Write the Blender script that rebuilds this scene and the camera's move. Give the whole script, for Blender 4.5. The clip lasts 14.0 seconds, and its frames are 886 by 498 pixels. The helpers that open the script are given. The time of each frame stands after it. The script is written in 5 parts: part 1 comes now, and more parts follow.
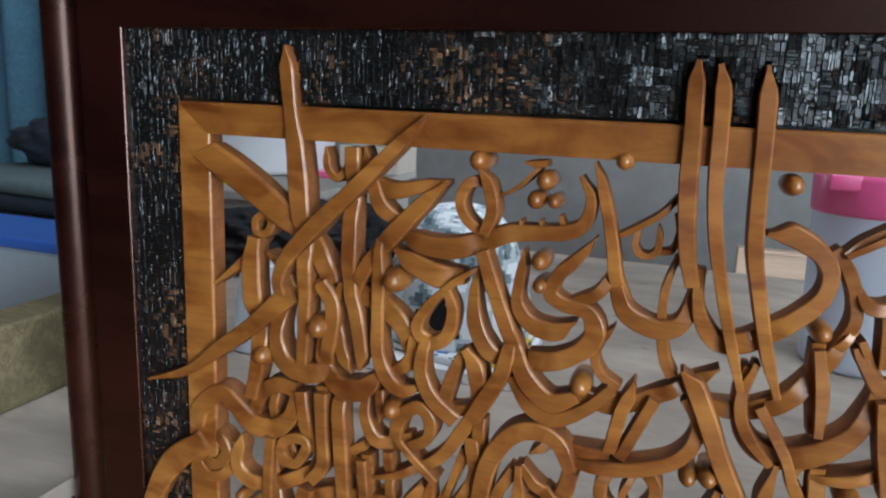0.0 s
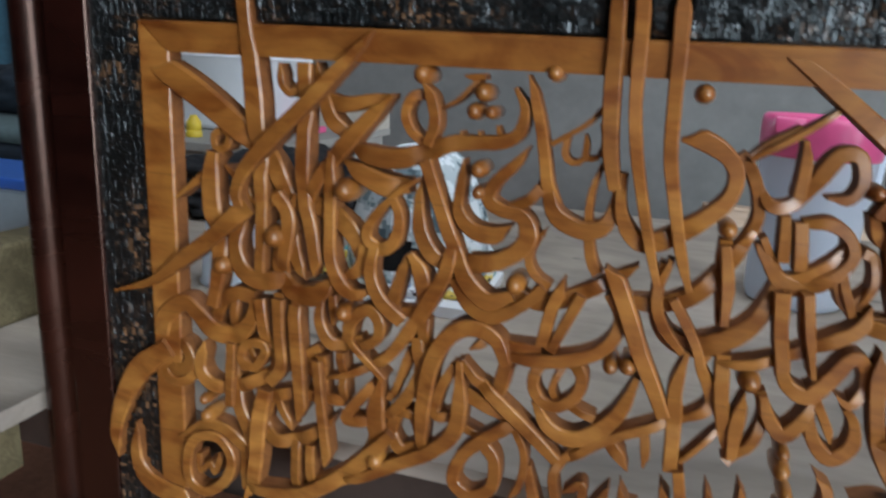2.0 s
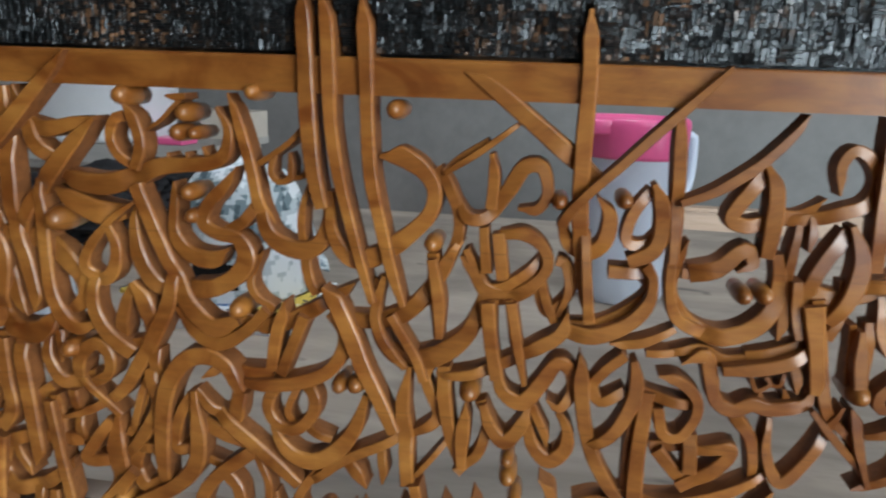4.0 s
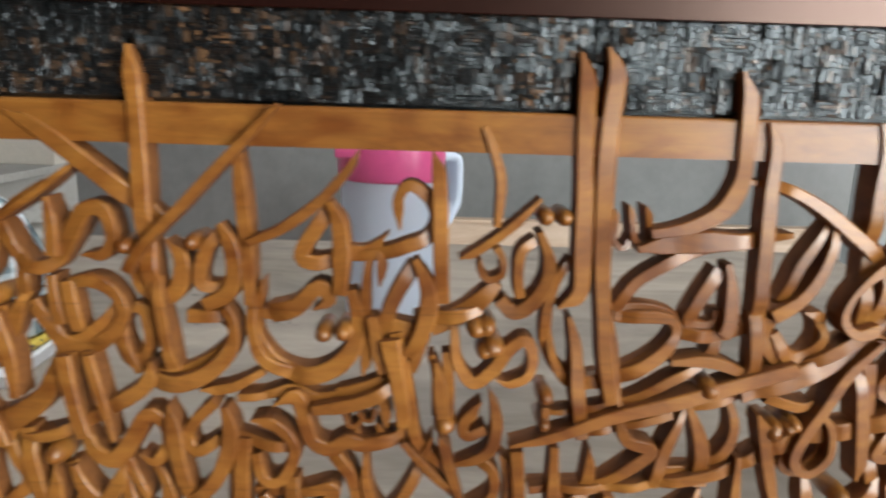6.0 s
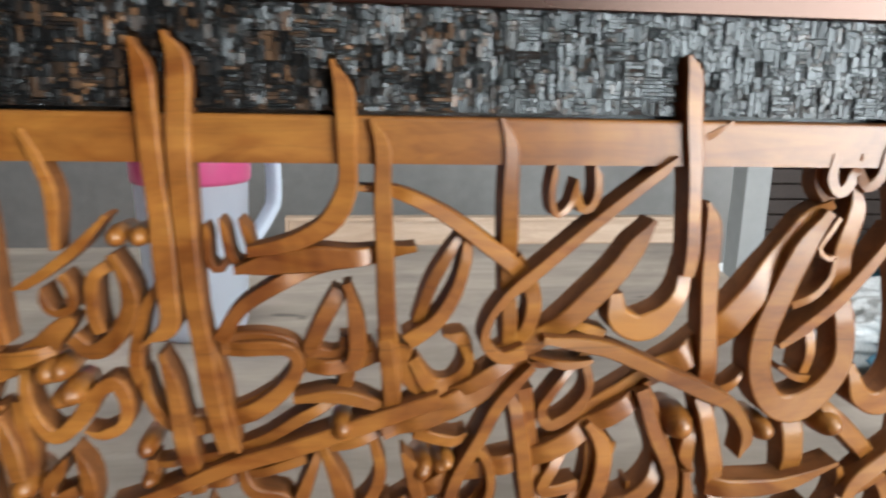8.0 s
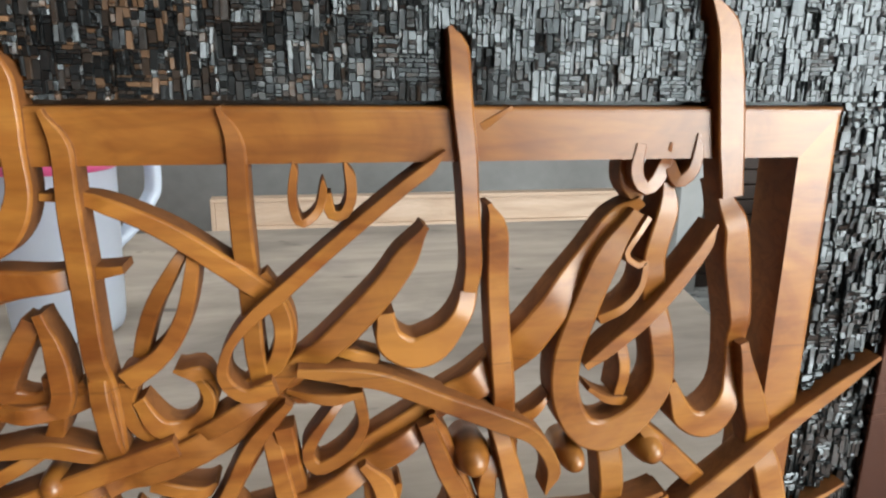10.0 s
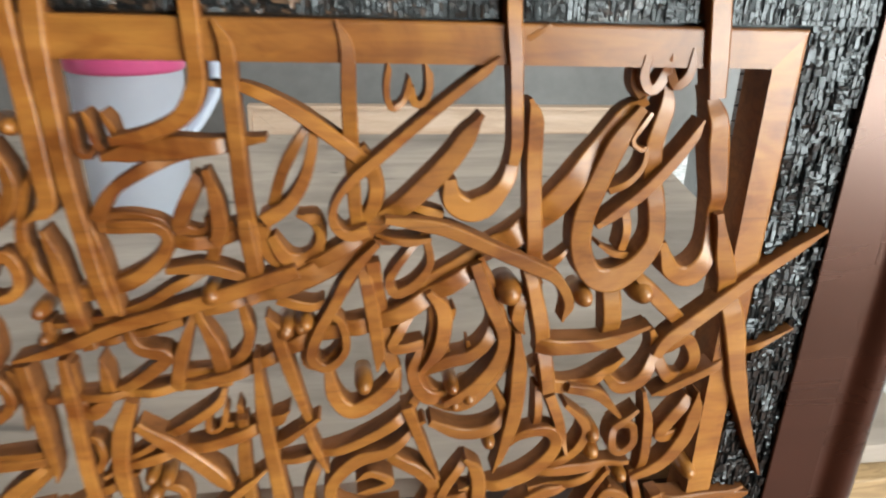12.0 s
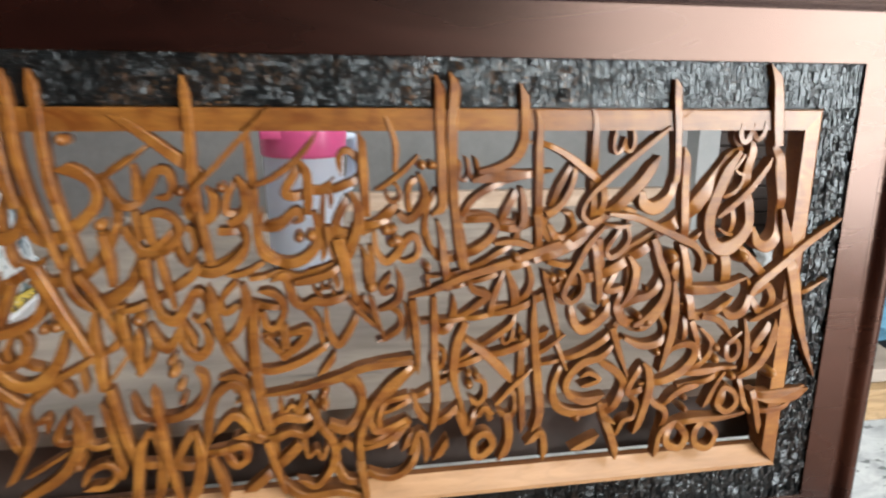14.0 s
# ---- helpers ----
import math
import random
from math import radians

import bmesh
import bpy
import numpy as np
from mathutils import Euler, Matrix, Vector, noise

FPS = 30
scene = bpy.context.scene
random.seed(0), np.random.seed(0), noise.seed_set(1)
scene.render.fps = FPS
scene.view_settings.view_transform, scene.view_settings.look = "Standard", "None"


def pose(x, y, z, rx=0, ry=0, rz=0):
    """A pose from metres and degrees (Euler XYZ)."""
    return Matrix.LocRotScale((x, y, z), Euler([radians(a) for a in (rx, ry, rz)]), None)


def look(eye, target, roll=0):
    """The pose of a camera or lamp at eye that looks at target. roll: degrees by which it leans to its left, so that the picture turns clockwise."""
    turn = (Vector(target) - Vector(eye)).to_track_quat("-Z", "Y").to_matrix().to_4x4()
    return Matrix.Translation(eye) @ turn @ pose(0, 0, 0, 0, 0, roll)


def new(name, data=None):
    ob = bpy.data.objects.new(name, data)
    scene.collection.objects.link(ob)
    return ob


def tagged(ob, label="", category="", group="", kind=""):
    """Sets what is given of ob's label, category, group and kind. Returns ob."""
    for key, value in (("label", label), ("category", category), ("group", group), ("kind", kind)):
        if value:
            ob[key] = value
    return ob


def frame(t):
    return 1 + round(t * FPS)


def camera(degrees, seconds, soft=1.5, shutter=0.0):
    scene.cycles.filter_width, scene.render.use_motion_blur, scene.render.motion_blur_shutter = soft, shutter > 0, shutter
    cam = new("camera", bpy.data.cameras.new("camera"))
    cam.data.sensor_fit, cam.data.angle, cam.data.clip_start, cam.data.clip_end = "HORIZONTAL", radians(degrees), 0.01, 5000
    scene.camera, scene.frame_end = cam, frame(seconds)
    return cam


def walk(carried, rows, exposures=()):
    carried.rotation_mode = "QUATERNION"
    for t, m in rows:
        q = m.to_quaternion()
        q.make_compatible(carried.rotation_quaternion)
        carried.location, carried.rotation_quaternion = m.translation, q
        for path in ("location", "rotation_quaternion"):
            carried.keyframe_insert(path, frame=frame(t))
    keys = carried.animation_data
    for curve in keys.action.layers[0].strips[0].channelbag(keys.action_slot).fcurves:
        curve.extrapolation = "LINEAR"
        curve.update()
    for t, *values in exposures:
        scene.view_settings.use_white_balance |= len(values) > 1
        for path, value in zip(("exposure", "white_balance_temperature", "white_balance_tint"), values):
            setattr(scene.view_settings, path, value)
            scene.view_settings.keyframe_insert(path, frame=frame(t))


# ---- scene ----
import itertools

cam = camera(65.5, 14.0, 2.2, 0.7)
PATH = [
    (0, (0.331, -0.401, 0.571), (-0.287, 1.457, 0.161), 2.5),
    (0.5, (0.333, -0.404, 0.572), (-0.282, 1.453, 0.155), 2.4),
    (1, (0.339, -0.412, 0.564), (-0.258, 1.445, 0.122), 2.9),
    (1.5, (0.35, -0.425, 0.555), (-0.227, 1.434, 0.094), 3.2),
    (2, (0.365, -0.432, 0.543), (-0.18, 1.425, 0.038), 3.2),
    (2.2, (0.379, -0.426, 0.532), (-0.146, 1.437, 0.031), 3.0),
    (4.3, (0.494, -0.391, 0.56), (0.218, 1.531, 0.079), 1.9),
    (4.5, (0.501, -0.39, 0.561), (0.248, 1.539, 0.099), 1.9),
    (5, (0.538, -0.39, 0.567), (0.414, 1.569, 0.183), 2.2),
    (5.5, (0.585, -0.381, 0.576), (0.554, 1.575, 0.162), 1.9),
    (6, (0.65, -0.364, 0.573), (0.693, 1.588, 0.14), 1.8),
    (6.5, (0.689, -0.354, 0.57), (0.766, 1.599, 0.144), 1.8),
    (7, (0.737, -0.347, 0.575), (0.874, 1.605, 0.16), 1.2),
    (7.5, (0.785, -0.334, 0.578), (0.961, 1.611, 0.146), 0.8),
    (8, (0.821, -0.316, 0.577), (1.063, 1.619, 0.133), 1.2),
    (8.5, (0.864, -0.298, 0.579), (1.162, 1.63, 0.139), 1.2),
    (9, (0.904, -0.275, 0.583), (1.236, 1.642, 0.121), 1.4),
    (9.2, (0.915, -0.268, 0.587), (1.262, 1.643, 0.107), 1.3),
    (11.3, (0.924, -0.306, 0.571), (1.259, 1.553, -0.085), 0.4),
    (11.5, (0.915, -0.325, 0.572), (1.24, 1.511, -0.151), 1.7),
    (12, (0.888, -0.37, 0.59), (1.171, 1.464, -0.157), 1.9),
    (12.5, (0.853, -0.438, 0.615), (1.112, 1.41, -0.105), 1.6),
    (13, (0.809, -0.514, 0.618), (1.067, 1.349, -0.06), 2.0),
    (13.5, (0.723, -0.594, 0.6), (1.026, 1.3, 0.032), 1.0),
    (14, (0.609, -0.665, 0.594), (0.971, 1.242, 0.113), 0.7),
]
walk(cam, [(t, look(eye, target, roll)) for t, eye, target, roll in PATH], [(0, -0.96, 5650, 7), (2.2, -1.1, 5700, 6), (5, -1.07, 6050, 6), (6.5, -0.75, 6350, 8), (8, -0.76, 6300, 9), (11.3, -0.66, 6450, 6), (13, -0.72, 6500, 8), (14, -0.72, 6450, 10)])

# ---- world and light ----
world = bpy.data.worlds.new("sky")
scene.world = world
world.use_nodes = True
wn = world.node_tree
sky = wn.nodes.new("ShaderNodeTexSky")
sky.sky_type, sky.sun_disc = "NISHITA", False
sky.sun_elevation, sky.sun_rotation = radians(40), radians(120)
wn.links.new(sky.outputs[0], wn.nodes["Background"].inputs[0])
wn.nodes["Background"].inputs[1].default_value = 0.12


def window_light(name, at, target, w, h, power, colour):
    """Daylight that enters through one unseen opening of the room."""
    lamp = bpy.data.lights.new(name, "AREA")
    lamp.shape, lamp.size, lamp.size_y, lamp.energy, lamp.color = "RECTANGLE", w, h, power, colour
    ob = new(name, lamp)
    ob.matrix_world = look(at, target)
    return ob


window_light("unseen_overhead_light", (2.0, -1.25, 2.49), (1.3, 0.2, 0.3), 1.5, 1.3, 48, (0.98, 0.98, 0.98))
# added lamp above the table, brightens its top and the things on it
window_light("unseen_overhead_light", (0.5, 0.58, 2.49), (0.48, 0.55, 0.0), 1.0, 0.8, 50, (0.98, 0.98, 0.98))
window_light("daylight_east_window", (4.15, -2.6, 1.0), (0.9, 0.0, 0.5), 1.5, 2.55, 250, (0.95, 0.98, 1.0))
window_light("daylight_south_window", (3.2, -3.36, 1.0), (0.9, 0.0, 0.5), 1.8, 2.55, 285, (0.95, 0.98, 1.0))
# added lamp for the bucket and counter at left; its opening is unseen
window_light("unseen_west_light", (-3.97, 2.85, 1.1), (-1.0, 1.7, 0.2), 1.3, 1.5, 48, (0.93, 0.98, 1.0))
window_light("daylight_back", (4.15, 3.2, 0.95), (2.0, 3.3, 0.6), 0.8, 1.2, 150, (0.97, 0.98, 1.0))

# ---- materials ----


def material(name, rough=0.5, metal=0.0, coat=0.0, spec=0.5):
    m = bpy.data.materials.new(name)
    m.use_nodes = True
    b = m.node_tree.nodes["Principled BSDF"]
    b.inputs["Roughness"].default_value, b.inputs["Metallic"].default_value = rough, metal
    b.inputs["Coat Weight"].default_value, b.inputs["Coat Roughness"].default_value = coat, 0.22
    b.inputs["Specular IOR Level"].default_value = spec
    return m, m.node_tree, b


def node(tree, kind, **values):
    n = tree.nodes.new(kind)
    for k, v in values.items():
        n.inputs[k].default_value = v
    return n


def ramp(tree, src, stops):
    r = tree.nodes.new("ShaderNodeValToRGB")
    e = r.color_ramp.elements
    while len(e) < len(stops):
        e.new(0.5)
    for el, (p, c) in zip(e, stops):
        el.position, el.color = p, (*c, 1)
    tree.links.new(src, r.inputs[0])
    return r.outputs[0]


def coords(tree, scale=(1, 1, 1), turn=(0, 0, 0)):
    c, m = tree.nodes.new("ShaderNodeTexCoord"), tree.nodes.new("ShaderNodeMapping")
    m.inputs["Scale"].default_value, m.inputs["Rotation"].default_value = scale, [radians(a) for a in turn]
    tree.links.new(c.outputs["Object"], m.inputs[0])
    return m.outputs[0]


def noise_tex(tree, vec, scale, detail=4, rough=0.55, distort=0.0):
    n = node(tree, "ShaderNodeTexNoise", Scale=scale, Detail=detail, Roughness=rough, Distortion=distort)
    tree.links.new(vec, n.inputs["Vector"])
    return n.outputs["Fac"]


def mixed(tree, fac, a, b, how="MIX"):
    m = tree.nodes.new("ShaderNodeMix")
    m.data_type, m.blend_type = "RGBA", how
    for sock, v in ((m.inputs["Factor"], fac), (m.inputs[6], a), (m.inputs[7], b)):
        if isinstance(v, (int, float)):
            sock.default_value = v
        elif isinstance(v, tuple):
            sock.default_value = (*v, 1)
        else:
            tree.links.new(v, sock)
    return m.outputs[2]


def bump(tree, b, height, strength=0.2, distance=0.001):
    n = node(tree, "ShaderNodeBump", Strength=strength, Distance=distance)
    tree.links.new(height, n.inputs["Height"])
    tree.links.new(n.outputs[0], b.inputs["Normal"])


def wood(name, dark, mid, light, rough, grain=(6, 60, 60), turn=(0, 0, 0), coat=0.0, spec=0.5, relief=0.15, figure=0.35, joints=()):
    """Wood with long grain along the x axis of its coordinates, broad figure, thin dark veins and glue joints."""
    m, t, b = material(name, rough, 0, coat, spec)
    v = coords(t, grain, turn)
    fine = noise_tex(t, v, 1.6, 6, 0.6, 0.4)
    broad = noise_tex(t, coords(t, (3, 14, 14), turn), 1.0, 3, 0.5, 1.2)
    vein = noise_tex(t, coords(t, (4.5, 30, 30), turn), 1.3, 5, 0.55, 2.2)
    col = mixed(t, 0.4, ramp(t, broad, [(0.33, dark), (0.5, mid), (0.68, light)]), ramp(t, fine, [(0.3, dark), (0.55, mid), (0.75, light)]))
    deep = tuple(c * 0.45 for c in dark)
    col = mixed(t, ramp(t, vein, [(0.44, (0, 0, 0)), (0.485, (figure,) * 3), (0.50, (figure,) * 3), (0.56, (0, 0, 0))]), col, deep)
    if joints:
        patch = noise_tex(t, coords(t, (11, 11, 20)), 1.0, 4, 0.6, 2.0)
        tone = ramp(t, patch, [(0.33, (0.64, 0.51, 0.42)), (0.5, (1, 1, 1)), (0.66, (1.2, 1.3, 1.3))])
        streak = noise_tex(t, coords(t, (5, 5, 24), (0, 14, 0)), 1.0, 4, 0.55, 2.6)
        tone = mixed(t, 1.0, tone, ramp(t, streak, [(0.58, (1, 1, 1)), (0.7, (0.74, 0.6, 0.5))]), "MULTIPLY")
        info = t.nodes.new("ShaderNodeObjectInfo")
        own = ramp(t, info.outputs["Random"], [(0.0, (0.82, 0.8, 0.78)), (1.0, (1.12, 1.14, 1.16))])
        col = mixed(t, 1.0, mixed(t, 1.0, col, tone, "MULTIPLY"), own, "MULTIPLY")
        sep = t.nodes.new("ShaderNodeSeparateXYZ")
        wave = noise_tex(t, coords(t, (5, 5, 5)), 1.0, 2)
        t.links.new(coords(t), sep.inputs[0])
        for z in joints:
            sway = node(t, "ShaderNodeMath")
            sway.operation = "MULTIPLY_ADD"
            sway.inputs[1].default_value, sway.inputs[2].default_value = 0.008, z - 0.004
            t.links.new(wave, sway.inputs[0])
            near = t.nodes.new("ShaderNodeMath")
            near.operation = "COMPARE"
            near.inputs[2].default_value = 0.00045
            t.links.new(sep.outputs[2], near.inputs[0])
            t.links.new(sway.outputs[0], near.inputs[1])
            soft = node(t, "ShaderNodeMath")
            soft.operation = "MULTIPLY"
            soft.inputs[1].default_value = 0.4
            t.links.new(near.outputs[0], soft.inputs[0])
            col = mixed(t, soft.outputs[0], col, deep)
    t.links.new(col, b.inputs["Base Color"])
    r = node(t, "ShaderNodeMapRange", **{"To Min": rough * 0.8, "To Max": min(1, rough * 1.3)})
    t.links.new(broad, r.inputs[0])
    t.links.new(r.outputs[0], b.inputs["Roughness"])
    bump(t, b, fine, relief, 0.0006)
    return m


def plain(name, colour, rough=0.5, vary=0.12, scale=20, coat=0.0, metal=0.0, relief=0.0, spec=0.5):
    """One paint or plastic with slight unevenness at two scales."""
    m, t, b = material(name, rough, metal, coat, spec)
    v = coords(t)
    n = mixed(t, 0.5, noise_tex(t, v, scale, 4), noise_tex(t, v, scale * 9, 4))
    lo = tuple(c * (1 - vary) for c in colour)
    hi = tuple(min(1, c * (1 + vary)) for c in colour)
    t.links.new(ramp(t, n, [(0.3, lo), (0.7, hi)]), b.inputs["Base Color"])
    if relief:
        bump(t, b, n, relief, 0.002)
    return m


JOINTS = (0.455, 0.347, 0.239)
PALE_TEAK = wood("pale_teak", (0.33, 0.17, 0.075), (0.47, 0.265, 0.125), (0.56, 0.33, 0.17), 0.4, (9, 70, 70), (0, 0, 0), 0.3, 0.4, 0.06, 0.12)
TEAK = wood("oiled_teak", (0.155, 0.051, 0.01), (0.272, 0.108, 0.0195), (0.355, 0.158, 0.033), 0.38, (9, 70, 70), (0, 0, 0), 0.7, 0.45, 0.06, 0.16, JOINTS)
TEAK_UP = wood("oiled_teak_upright", (0.155, 0.051, 0.01), (0.272, 0.108, 0.0195), (0.355, 0.158, 0.033), 0.38, (9, 70, 70), (0, 90, 0), 0.7, 0.45, 0.06, 0.14, JOINTS)
# sawn teak for cut sides, darkened so its colour holds their shade
SAWN_SHADED = wood("shaded_sawn_teak", (0.12, 0.042, 0.011), (0.19, 0.070, 0.018), (0.25, 0.1, 0.027), 0.6, (30, 30, 90), (0, 0, 0), 0, 0.3, 0.3, 0.3)
for teak in (TEAK, TEAK_UP):
    teak.node_tree.nodes["Principled BSDF"].inputs["Specular Tint"].default_value = (1.0, 0.86, 0.72, 1)
    teak.node_tree.nodes["Principled BSDF"].inputs["Coat Tint"].default_value = (1.0, 0.95, 0.88, 1)
    teak.node_tree.nodes["Principled BSDF"].inputs["Coat Roughness"].default_value = 0.28
MAHOGANY = wood("mahogany_lacquer", (0.005, 0.0012, 0.001), (0.011, 0.0026, 0.0018), (0.02, 0.0045, 0.003), 0.26, (5, 50, 50), (0, 0, 0), 0.1, 0.85, 0.05, 0.04)
MAHOGANY.node_tree.nodes["Principled BSDF"].inputs["Specular Tint"].default_value = (1.0, 0.66, 0.52, 1)
MAHOGANY_UP = wood("mahogany_lacquer_upright", (0.005, 0.0012, 0.001), (0.011, 0.0026, 0.0018), (0.02, 0.0045, 0.003), 0.26, (5, 50, 50), (0, 90, 0), 0.1, 0.85, 0.05, 0.04)
MAHOGANY_UP.node_tree.nodes["Principled BSDF"].inputs["Specular Tint"].default_value = (1.0, 0.66, 0.52, 1)
PLY = wood("weathered_plywood", (0.27, 0.232, 0.19), (0.385, 0.332, 0.277), (0.47, 0.41, 0.345), 0.6, (1.1, 5, 5), (0, 0, 0), 0, 0.4, 0.12, 0.08)
PINE = wood("pale_pine", (0.46, 0.32, 0.22), (0.57, 0.42, 0.30), (0.65, 0.5, 0.38), 0.5, (4, 45, 45), (0, 0, 0), 0, 0.4, 0.1, 0.1)
OCHRE_WOOD = wood("ochre_timber", (0.24, 0.15, 0.07), (0.40, 0.27, 0.13), (0.52, 0.37, 0.2), 0.6, (4, 40, 40), (0, 0, 0), 0, 0.4, 0.15)
OLIVE_WOOD = wood("olive_brown_timber", (0.075, 0.06, 0.03), (0.14, 0.115, 0.06), (0.20, 0.165, 0.09), 0.7, (4, 30, 30), (0, 0, 0), 0, 0.3, 0.2)
PLASTER = plain("grey_plaster", (0.2, 0.198, 0.188), 0.85, 0.16, 1.4, relief=0.2)
PALE_WALL = plain("pale_grey_board", (0.42, 0.43, 0.42), 0.6, 0.1, 2.0)


def thin_plastic(name, colour, share):
    """White plastic that lets a share of the light through."""
    m = plain(name, colour, 0.33, 0.03, 8)
    t = m.node_tree
    through_light, blend = t.nodes.new("ShaderNodeBsdfTranslucent"), t.nodes.new("ShaderNodeMixShader")
    through_light.inputs[0].default_value, blend.inputs[0].default_value = (*colour, 1), share
    t.links.new(t.nodes["Principled BSDF"].outputs[0], blend.inputs[1])
    t.links.new(through_light.outputs[0], blend.inputs[2])
    t.links.new(blend.outputs[0], t.nodes["Material Output"].inputs[0])
    return m


WHITE_PLASTIC = thin_plastic("milky_plastic", (0.8, 0.88, 0.99), 0.3)
THIN_PLASTIC = thin_plastic("thin_white_plastic", (0.86, 0.92, 0.98), 0.4)
PINK_PLASTIC = plain("pink_plastic", (0.83, 0.13, 0.33), 0.28, 0.06, 8)
CEILING = plain("ceiling_paint", (0.36, 0.35, 0.33), 0.8, 0.06, 2)
TERRACOTTA = plain("terracotta_bounce_floor", (0.33, 0.158, 0.095), 0.65, 0.3, 6, spec=0.3)
# for walls out of view, dark so the panel's left mirrors little light
DARK_WALL = plain("unseen_dark_wall", (0.03, 0.022, 0.017), 0.7, 0.3, 3)
DARK_BROWN = plain("dark_brown_slats", (0.05, 0.035, 0.028), 0.5, 0.3, 6)


def black_chips():
    m, t, b = material("charred_black_wood", 0.28, 0, 0.2, 0.68)
    b.inputs["Specular Tint"].default_value = (0.88, 0.98, 1.0, 1)
    b.inputs["Coat Roughness"].default_value = 0.24
    g = t.nodes.new("ShaderNodeNewGeometry")
    rnd = g.outputs["Random Per Island"]
    patch = noise_tex(t, coords(t), 9, 3)
    col = ramp(t, rnd, [(0.0, (0.004, 0.004, 0.004)), (0.58, (0.008, 0.008, 0.008)), (0.82, (0.05, 0.03, 0.017)), (1.0, (0.26, 0.14, 0.065))])
    sep = t.nodes.new("ShaderNodeSeparateXYZ")
    t.links.new(coords(t), sep.inputs[0])
    black = ramp(t, rnd, [(0.0, (0.004, 0.005, 0.005)), (1.0, (0.03, 0.034, 0.034))])
    along = node(t, "ShaderNodeMapRange", **{"From Min": 0.15, "From Max": 0.55})
    t.links.new(sep.outputs[0], along.inputs[0])
    col = mixed(t, along.outputs[0], col, black)
    col = mixed(t, ramp(t, patch, [(0.45, (0, 0, 0)), (0.62, (1, 1, 1))]), (0.005, 0.0055, 0.0055), col)
    t.links.new(col, b.inputs["Base Color"])
    bump(t, b, noise_tex(t, coords(t, (420, 420, 1300)), 1.0, 5, 0.65), 0.3, 0.001)
    return m


CHIPS = black_chips()


def stained(m, spots, tint, size, reach):
    """Darker stains of two sizes over a finished material."""
    t = m.node_tree
    b = t.nodes["Principled BSDF"]
    base = b.inputs["Base Color"].links[0].from_socket
    big = ramp(t, noise_tex(t, coords(t, (size, size * 1.6, size)), 1.0, 5, 0.62, 0.6), [(0.35, (0.62, 0.62, 0.63)), (0.6, (1.06, 1.05, 1.03))])
    col = mixed(t, 1.0, base, big, "MULTIPLY")
    small = noise_tex(t, coords(t, (spots, spots * 1.9, spots)), 1.0, 3, 0.55, 0.4)
    col = mixed(t, ramp(t, small, [(reach, (0, 0, 0)), (reach + 0.06, (0.75,) * 3)]), col, tint)
    t.links.new(col, b.inputs["Base Color"])
    return m


stained(PLY, 9.0, (0.12, 0.105, 0.09), 2.2, 0.66)
MARBLE = stained(plain("marbled_tile", (0.82, 0.86, 0.85), 0.25, 0.06, 9), 19.0, (0.12, 0.14, 0.13), 6.0, 0.62)

# ---- mesh helpers ----


def link_mesh(name, bm, mat, parent=None, label="", smooth=False):
    me = bpy.data.meshes.new(name)
    bmesh.ops.recalc_face_normals(bm, faces=bm.faces)
    for f in bm.faces:
        f.smooth = smooth
    bm.to_mesh(me)
    bm.free()
    me.materials.append(mat)
    ob = new(name, me)
    if parent:
        ob.parent = parent
    if label:
        ob["label"] = label
    return ob


def part(name, bm, mat, parent, label="", smooth=False):
    return link_mesh(name, bm, mat, parent, label, smooth)


def thing(name, at, label, category, group="", kind="", turn=0):
    e = new(name)
    e.empty_display_size = 0.05
    e.matrix_world = pose(*at, 0, 0, turn)
    return tagged(e, label, category, group, kind)


def add_box(bm, lo, hi, bevel=0.0):
    r = bmesh.ops.create_cube(bm, size=1)
    for v in r["verts"]:
        v.co = Vector([lo[i] + (v.co[i] + 0.5) * (hi[i] - lo[i]) for i in range(3)])
    if bevel:
        es = {e for v in r["verts"] for e in v.link_edges}
        bmesh.ops.bevel(bm, geom=list(es), offset=bevel, segments=2, affect="EDGES", profile=0.5)
    return bm


def box(lo, hi, bevel=0.0):
    return add_box(bmesh.new(), lo, hi, bevel)


def prism(corners, z0, z1, bevel=0.0):
    """An upright block over a plan outline."""
    bm = bmesh.new()
    a = [bm.verts.new((x, y, z0)) for x, y in corners]
    b = [bm.verts.new((x, y, z1)) for x, y in corners]
    bm.faces.new(a), bm.faces.new(b)
    for i in range(len(a)):
        j = (i + 1) % len(a)
        bm.faces.new((a[i], a[j], b[j], b[i]))
    if bevel:
        bmesh.ops.bevel(bm, geom=bm.edges[:], offset=bevel, segments=2, affect="EDGES", profile=0.5)
    return bm


def lathe(profile, steps=48):
    """A turned shape from (radius, height) pairs."""
    bm = bmesh.new()
    rings = []
    for r, z in profile:
        rings.append([bm.verts.new((r * math.cos(2 * math.pi * i / steps), r * math.sin(2 * math.pi * i / steps), z)) for i in range(steps)])
    for a, b in zip(rings, rings[1:]):
        for i in range(steps):
            j = (i + 1) % steps
            bm.faces.new((a[i], a[j], b[j], b[i]))
    bm.faces.new(rings[0][::-1]), bm.faces.new(rings[-1])
    return bm


def structure(name, bm, mat, label):
    return tagged(link_mesh(name, bm, mat), label, "", "", "structure")


